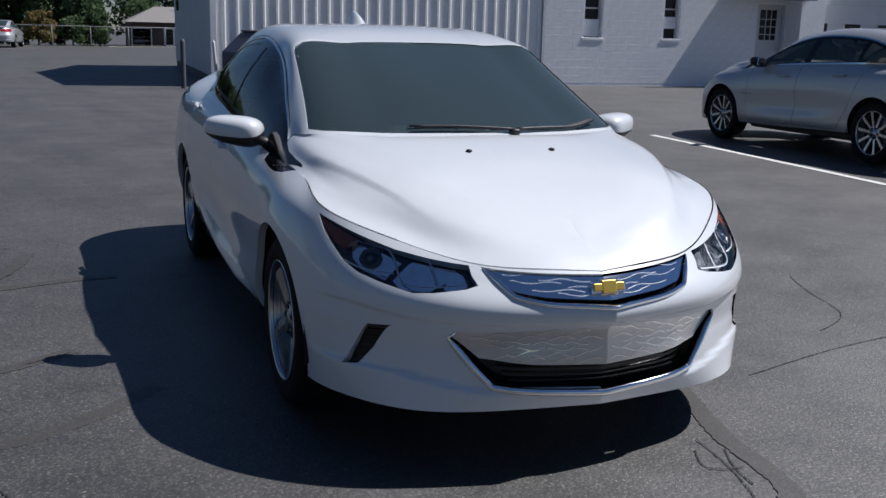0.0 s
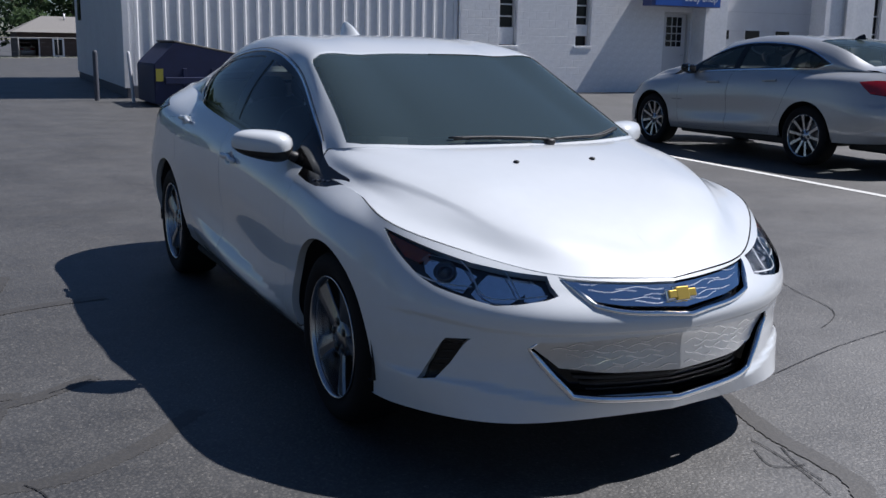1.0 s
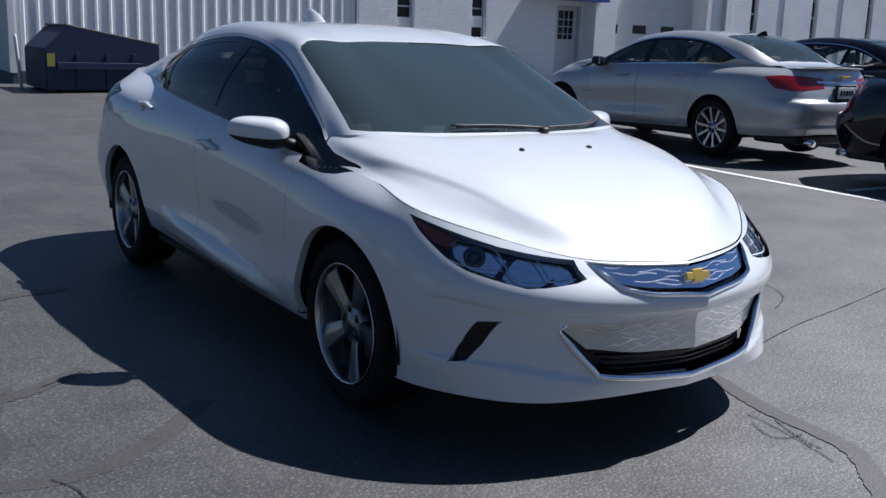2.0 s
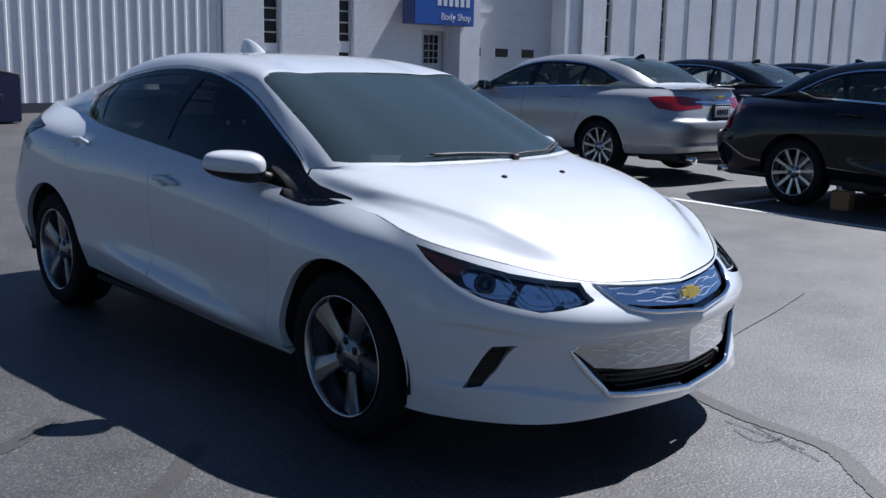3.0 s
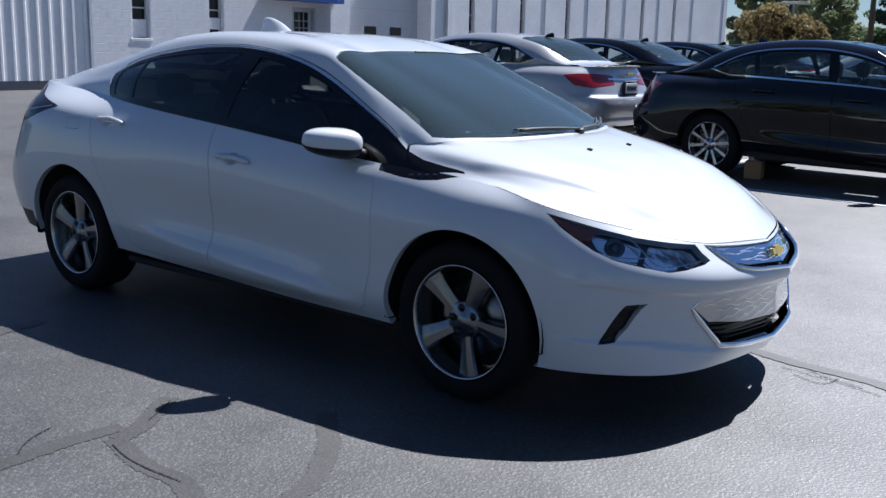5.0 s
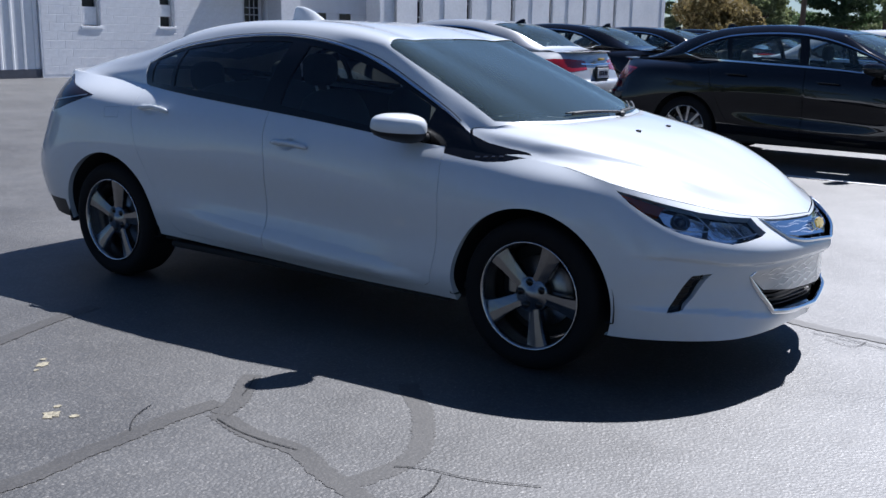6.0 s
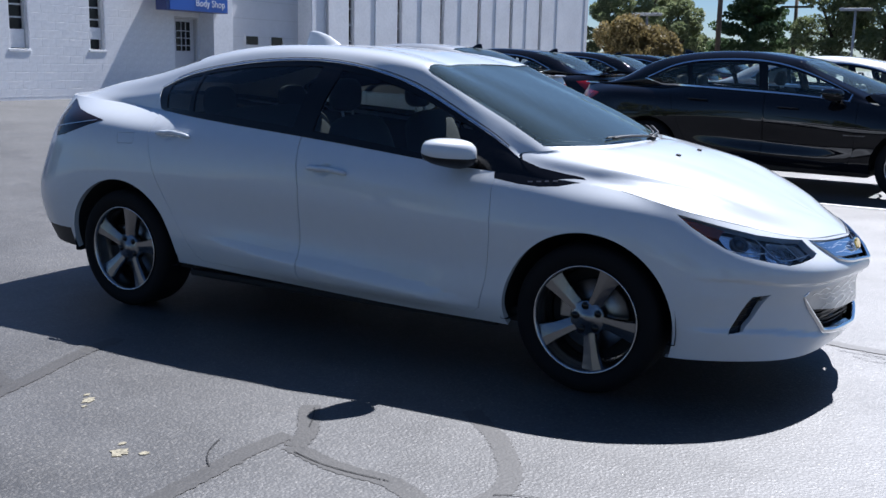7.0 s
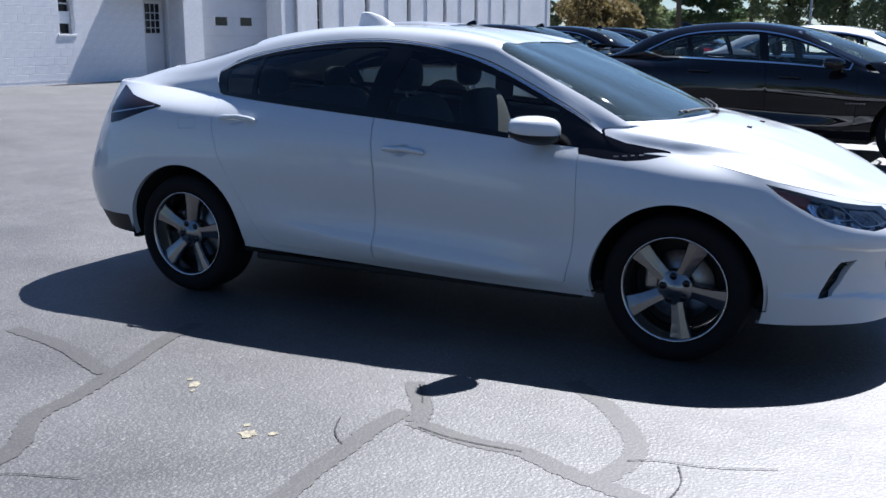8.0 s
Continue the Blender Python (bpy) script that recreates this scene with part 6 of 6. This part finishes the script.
silver = saloon(SILVER_PAINT, "silver four-door saloon parked with its tail to the lane")
black = saloon(BLACK_PAINT, "glossy black four-door saloon parked across the bay line")
silver.matrix_world = parked(7.78, 7.75, 88.3)
black.matrix_world = parked(7.16, -0.73, -95.3)
for x, y, hd in ((11.2, 8.1, 89), (14.5, 8.15, 89), (17.9, 8.2, 89), (21.2, 8.3, 89), (24.5, 8.4, 89)):
    tagged(copy_thing(black, parked(x, y, hd)), "dark four-door saloon parked in a row facing the workshop")
tagged(copy_thing(silver, parked(10.4, -1.2, -95)), "pale silver four-door saloon parked beyond the black one")

# cardboard box by the black car's wheel
carton = thing("cardboard_box", "small brown cardboard box with a white top on the asphalt", "box", m=Matrix.Translation((6.75, 1.72, ground_z(6.75, 1.72))) @ Matrix.Rotation(radians(12), 4, "Z"))
CARDBOARD = material("cardboard", (0.30, 0.18, 0.08), 0.85, vary=0.12, scale=12)
part("carton", boxed(-.12, .12, -.09, .09, 0, .19, .006), CARDBOARD, carton)
part("bag", blob(0, 0, .235, .085, .07, .055, 3, 8), PAPER, carton, "crumpled white bag", smooth=True)


# ---- trees, fence, house, poles ----
def leaf_material(name, a, b):
    """Leaves that differ one by one and let some light through."""
    m = material(name, a, 0.6, spec=0.25)
    nt = m.node_tree
    geo, mix, thin, both = (nt.nodes.new("ShaderNode" + q) for q in ("NewGeometry", "Mix", "BsdfTranslucent", "MixShader"))
    mix.data_type = "RGBA"
    mix.inputs[6].default_value, mix.inputs[7].default_value = (*a, 1), (*b, 1)
    both.inputs[0].default_value = 0.45
    nt.links.new(geo.outputs["Random Per Island"], mix.inputs[0])
    nt.links.new(mix.outputs[2], nt.nodes["Principled BSDF"].inputs["Base Color"])
    nt.links.new(mix.outputs[2], thin.inputs["Color"])
    nt.links.new(nt.nodes["Principled BSDF"].outputs[0], both.inputs[1])
    nt.links.new(thin.outputs[0], both.inputs[2])
    nt.links.new(both.outputs[0], nt.nodes["Material Output"].inputs["Surface"])
    return m


LEAF = leaf_material("leaves", (0.155, 0.195, 0.090), (0.27, 0.295, 0.150))
LEAF_DRY = leaf_material("dry_leaves", (0.17, 0.135, 0.055), (0.24, 0.19, 0.085))
NEEDLE = leaf_material("needles", (0.050, 0.090, 0.042), (0.105, 0.155, 0.070))
BARK = material("bark", (0.075, 0.055, 0.040), 0.9, vary=0.25, scale=9, bump=0.5, bump_scale=25)
WOOD_POLE = material("wooden_pole", (0.12, 0.09, 0.065), 0.9, vary=0.2, scale=6, bump=0.3)
POLE_GREY = material("galvanised_pole", (0.42, 0.43, 0.44), 0.5, metal=0.3, vary=0.08)
FENCE_GREY = material("dull_fence_steel", (0.20, 0.20, 0.20), 0.7, vary=0.1)
SHINGLE = material("roof_shingles", (0.20, 0.19, 0.18), 0.9, vary=0.15, scale=8, bump=0.4, bump_scale=30)
BROWN_WALL = material("brown_siding", (0.065, 0.045, 0.038), 0.8, vary=0.12, scale=5)
GRASS = material("grass_verge", (0.10, 0.12, 0.04), 0.9, vary=0.3, scale=2, bump=0.5, bump_scale=30)
PALE_STRIP = material("concrete_edge", (0.52, 0.50, 0.46), 0.85, vary=0.1, scale=4)


def leaf_cloud(clumps, count, size, seed, flat=0.0):
    """Small leaves strewn through rounded clumps; each leaf is a bent pair of triangles."""
    rng = np.random.default_rng(seed)
    weights = np.array([c[3] ** 2 for c in clumps])
    pick = rng.choice(len(clumps), count, p=weights / weights.sum())
    d = rng.normal(size=(count, 3))
    d /= np.linalg.norm(d, axis=1, keepdims=True)
    rad = rng.uniform(0.55, 1.08, count) ** 0.6
    c = np.array([q[:3] for q in clumps])[pick]
    r = np.array([q[3] for q in clumps])[pick]
    pos = c + d * (r * rad)[:, None] * np.array([1, 1, 0.8 - flat])
    a = rng.normal(size=(count, 3))
    a /= np.linalg.norm(a, axis=1, keepdims=True)
    b = np.cross(a, rng.normal(size=(count, 3)))
    b /= np.maximum(np.linalg.norm(b, axis=1, keepdims=True), 1e-6)
    s = (size * rng.uniform(0.6, 1.4, count))[:, None]
    v = np.stack([pos - a * s, pos + b * s * .5, pos + a * s, pos - b * s * .5], 1).reshape(-1, 3)
    f = np.arange(count * 4).reshape(-1, 4)
    me = bpy.data.meshes.new("crown")
    me.from_pydata(v.tolist(), [], f.tolist())
    return me


def broad_tree(name, label, x, y, height, spread_, seed, leaves=5000, mat=None, size=.2):
    rng = np.random.default_rng(seed)
    t = thing(name, label, "tree", "trees", Matrix.Translation((x, y, ground_z(x, y))))
    th = height * .35
    lean = rng.uniform(-.3, .3, 2)
    part("trunk", tube_mesh([(0, 0, -.2), (lean[0] * .3, lean[1] * .3, th * .5), (lean[0], lean[1], th), (lean[0] * 1.4, lean[1] * 1.4, height * .6)], .3, 10, taper=[height * .035, height * .027, height * .022, height * .01]), BARK, t)
    clumps = []
    for i in range(9):
        a = i * 2.4 + rng.uniform(-.4, .4)
        rr, hh = spread_ * rng.uniform(.25, .75), height * (.16 + .72 * (i + rng.uniform(0, 1)) / 9)
        end = (rr * math.cos(a), rr * math.sin(a), hh)
        part("limb", tube_mesh([(lean[0], lean[1], min(th, hh * .7)), (end[0] * .5, end[1] * .5, (th + hh) * .5), end], .1, 6, taper=[height * .013, height * .009, height * .003]), BARK, t)
        clumps.append((*end, spread_ * rng.uniform(.28, .48)))
        for _ in range(2):
            clumps.append((end[0] + rng.normal() * spread_ * .22, end[1] + rng.normal() * spread_ * .22, end[2] + rng.normal() * height * .07, spread_ * rng.uniform(.14, .30)))
    clumps.append((0, 0, height * .84, spread_ * .4))
    part("crown", leaf_cloud(clumps, leaves, size, seed), mat or LEAF, t)
    return t


def pine_tree(x, y, height, seed):
    rng = np.random.default_rng(seed)
    t = thing("pine_tree", "tall dark green pine with open layered branches", "tree", "trees", Matrix.Translation((x, y, ground_z(x, y))))
    part("trunk", tube_mesh([(0, 0, -.2), (.1, 0, height * .5), (0, .1, height)], .2, 8, taper=[height * .022, height * .014, .02]), BARK, t)
    clumps = []
    for i in range(64):
        h = height * rng.uniform(.22, .98)
        a, reach = rng.uniform(0, 6.28), height * .30 * (1.06 - h / height) ** .75 * rng.uniform(.6, 1.15) + .3
        e = (reach * math.cos(a), reach * math.sin(a), h + reach * .12)
        part("limb", tube_mesh([(0, 0, h - .2), (e[0] * .5, e[1] * .5, h), e], .05, 5, taper=[.07, .05, .02]), BARK, t)
        for q in (.55, .8, 1.0):
            clumps.append((e[0] * q, e[1] * q, h + reach * .12 * q, .25 + reach * .20))
    part("crown", leaf_cloud(clumps, 15000, .15, seed, .35), NEEDLE, t)
    return t


def far(eye, way, d):
    return eye[0] + way[0] * d, eye[1] + way[1] * d


E65 = (-4.48, -1.64)
for i, (way, d, hgt, spr, mat, n) in enumerate((
        ((.9375, .348), 74, 7.0, 2.2, None, 6500), ((.947, .321), 78, 9.5, 2.9, None, 8000), ((.9575, .288), 72, 6.0, 2.0, None, 4500),
        ((.942, .336), 60, 3.9, 2.1, LEAF_DRY, 4000), ((.951, .309), 60, 3.3, 1.8, LEAF_DRY, 3000),
        ((.968, .251), 92, 3.2, 2.6, None, 2500), ((.962, .273), 90, 3.6, 2.4, None, 2500), ((.981, .195), 95, 3.4, 2.6, None, 2500),
        ((.989, .150), 70, 8.5, 2.8, None, 7000), ((.9945, .105), 68, 9.0, 3.2, None, 7000), ((.998, .06), 66, 8.0, 3.2, None, 5000), ((.9995, .01), 70, 8.5, 3.4, None, 4000))):
    x, y = far(E65, way, d)
    broad_tree("tree", "broad leafy green tree beyond the car lot" if mat is None else "brownish dry leafy tree beyond the car lot", x, y, hgt, spr, 20 + i, n * 2, mat, .125)
x, y = far(E65, (.975, .222), 74)
pine_tree(x, y, 9.0, 5)

# leafy edge of the lot beyond the fence
for i in range(9):
    x, y, hgt = -19.0 + 2.25 * i, 72.0 + 3.0 * math.sin(i * 2.3), 6.6 + 1.3 * math.sin(i * 1.7)
    broad_tree("tree", "dense dark green tree behind the lot fence", x, y, hgt, 3.1, 60 + i, 5000, NEEDLE if i % 3 else LEAF, .21)
for i, (x, y, hgt, spr, mat) in enumerate(((-2.4, 67.5, 2.3, 1.0, LEAF_DRY), (-5.2, 68.5, 2.2, 1.2, NEEDLE), (-8.5, 68.2, 2.4, 1.4, LEAF), (-.3, 69.0, 1.9, 1.1, NEEDLE), (1.4, 69.5, 2.4, 1.1, NEEDLE))):
    broad_tree("bush", "leafy bush behind the lot fence", x, y, hgt, spr, 75 + i, 1800, mat, .13)
for i, (x, y, hgt, spr) in enumerate(((8, 124, 11, 5.5), (14, 126, 10, 5.5), (-1.0, 104, 8.5, 4.2), (20, 125, 11, 6))):
    broad_tree("tree", "tall green tree around the low house", x, y, hgt, spr, 82 + i, 4500, NEEDLE, .28)
# trees along the other side of the lot, mirrored in the car's flank and glass
for i, (x, y, hgt, spr) in enumerate(((-34, -14, 9, 5), (-38, -2, 10, 5.5), (-36, 12, 9, 5), (-40, 26, 11, 6), (-30, -30, 9, 5), (-12, -42, 10, 5.5), (6, -46, 9, 5), (24, -44, 10, 5.5))):
    broad_tree("tree", "leafy green tree at the far side of the lot", x, y, hgt, spr, 90 + i, 2600, None, .34)

for x, y, hgt in ((*far(E65, (.948, .318), 62), 4.0), (*far((-4.64, -1.43), (.991, .132), 62), 4.45)):
    p = thing("lot_lamp", "grey pole lamp with a wide flat crossbar over the lot", "lamp", "lot lamps", Matrix.Translation((x, y, ground_z(x, y))))
    part("pole", tube_mesh([(0, 0, -.1), (0, 0, hgt)], .07, 10), POLE_GREY, p)
    hd = part("lamp_head", boxed(-.25, .25, -.85, .85, hgt - .04, hgt + .12, .03), POLE_GREY, p)
for way, d, hgt in (((.968, .253), 62, 10.5), ((.983, .185), 75, 6.0)):
    x, y = far(E65, way, d)
    p = thing("utility_pole", "brown wooden utility pole", "pole", "utility poles", Matrix.Translation((x, y, ground_z(x, y))))
    part("pole", tube_mesh([(0, 0, -.2), (.12, .1, hgt)], .15, 10, taper=[.17, .12]), WOOD_POLE, p)
    part("crossarm", boxed(-.08, .08, -1.1, 1.1, hgt - .8, hgt - .66), WOOD_POLE, p)
cable = thing("power_cable", "thin dark overhead power cables", "cable")
xa, ya = far(E65, (.968, .253), 62)
for dz in (9.5, 8.6):
    part("cable", tube_mesh([(xa, ya, dz), ((xa + 90) / 2, ya - 14, dz - 1.2), (90, ya - 30, dz - .4)], .025, 5), DARK_GAP, cable)

# fence with a low house behind it
fence = thing("fence", "grey wire fence on thin steel posts", "fence")
FY = 64.0
for i in range(13):
    x = -15.3 + 2.28 * i
    part("post", tube_mesh([(x, FY, ground_z(x, FY) - .1), (x, FY, ground_z(x, FY) + 1.25)], .035, 8), FENCE_GREY, fence)
for hz, r in ((1.24, .03), (.12, .010)):
    part("rail", tube_mesh([(-15.3, FY, ground_z(-15, FY) + hz), (1.2, FY, ground_z(1.2, FY) + hz), (12.1, FY, ground_z(12, FY) + hz)], r, 8), FENCE_GREY, fence)
for hz in (.4, .68, .96):
    part("wire", tube_mesh([(-15.3, FY, ground_z(-15, FY) + hz), (1.2, FY, ground_z(1.2, FY) + hz), (12.1, FY, ground_z(12, FY) + hz)], .003, 4), FENCE_GREY, fence)
tagged(ground_strip("verge", [(-30, 67.0), (0, 67.0), (30, 67.0)], 4.6, GRASS, .02, 0, 30), "dry grass strip along the lot's edge", "grass", kind="structure")
tagged(ground_strip("kerb_edge", [(1.7, 63.4), (6, 62.2), (14, 61.6)], .7, PALE_STRIP, .03, 0, 20), "pale concrete edge of the lot", "kerb", kind="structure")

house = thing("house", "low brown house with a grey shingle roof and white trim", "house", m=Matrix.Translation((6.0, 110, ground_z(6.0, 110) - .02)))
wall_with_holes("wall", 0.3, 15, -.2, 2.80, 0, .25, [(.45, 2.35, -.2, 2.0)], BROWN_WALL, house)
part("wall", boxed(0.3, .55, .25, 8.5, -.2, 2.8), BROWN_WALL, house)
part("wall", boxed(14.75, 15, .25, 8.5, -.2, 2.8), BROWN_WALL, house)
part("wall", boxed(.3, 15, 8.5, 8.75, -.2, 2.8), BROWN_WALL, house)
rf = bmesh.new()
q = [rf.verts.new(p) for p in ((-.2, -.7, 2.70), (15.6, -.7, 2.70), (12.5, 4.3, 4.45), (3.2, 4.3, 4.45), (-.2, 9.3, 2.70), (15.6, 9.3, 2.70))]
for f in ((0, 1, 2, 3), (5, 4, 3, 2), (0, 3, 4), (1, 5, 2), (0, 4, 5, 1)):
    rf.faces.new([q[i] for i in f])
part("roof", rf, SHINGLE, house)
part("vent_pipe", tube_mesh([(5.4, 3.2, 4.0), (5.4, 3.2, 4.75)], .09, 8), SIGN_WHITE, house)
fr = bmesh.new()
for a, b, c, d in ((.33, .45, 0, 2.1), (2.35, 2.47, 0, 2.1), (.45, 2.35, 2.0, 2.1)):
    box(fr, a, b, -.04, .02, c, d)
part("garage_frame", fr, FRAME_PAINT, house, "pale garage door frame")
hd = part("door", boxed(3.9, 4.7, -.03, -.003, .1, 2.0), DARK_PANE, house, "dark glazed door")
fr = bmesh.new()
for a, b, c, d in ((3.72, 3.9, 0, 2.15), (4.7, 4.88, 0, 2.15), (3.9, 4.7, 2.0, 2.15), (3.9, 4.7, 0, .35)):
    box(fr, a, b, -.07, -.002, c, d)
part("door_frame", fr, SIGN_WHITE, hd, "white door frame")
garage_car = copy_thing(silver, Matrix.Translation((7.4, 114.0, ground_z(7.4, 110))) @ Matrix.Rotation(radians(180), 4, "Z") @ Matrix.Translation((0, -2.5, 0)))
tagged(garage_car, "silver car standing inside the open garage", "car")

van = copy_thing(silver, parked(-4.1, 60.0, 84))
tagged(van, "pale car with red tail lamps parked by the lot fence", "car")
van2 = copy_thing(silver, parked(-6.6, 58.5, 80))
tagged(van2, "pale car with red tail lamps parked by the lot fence", "car")
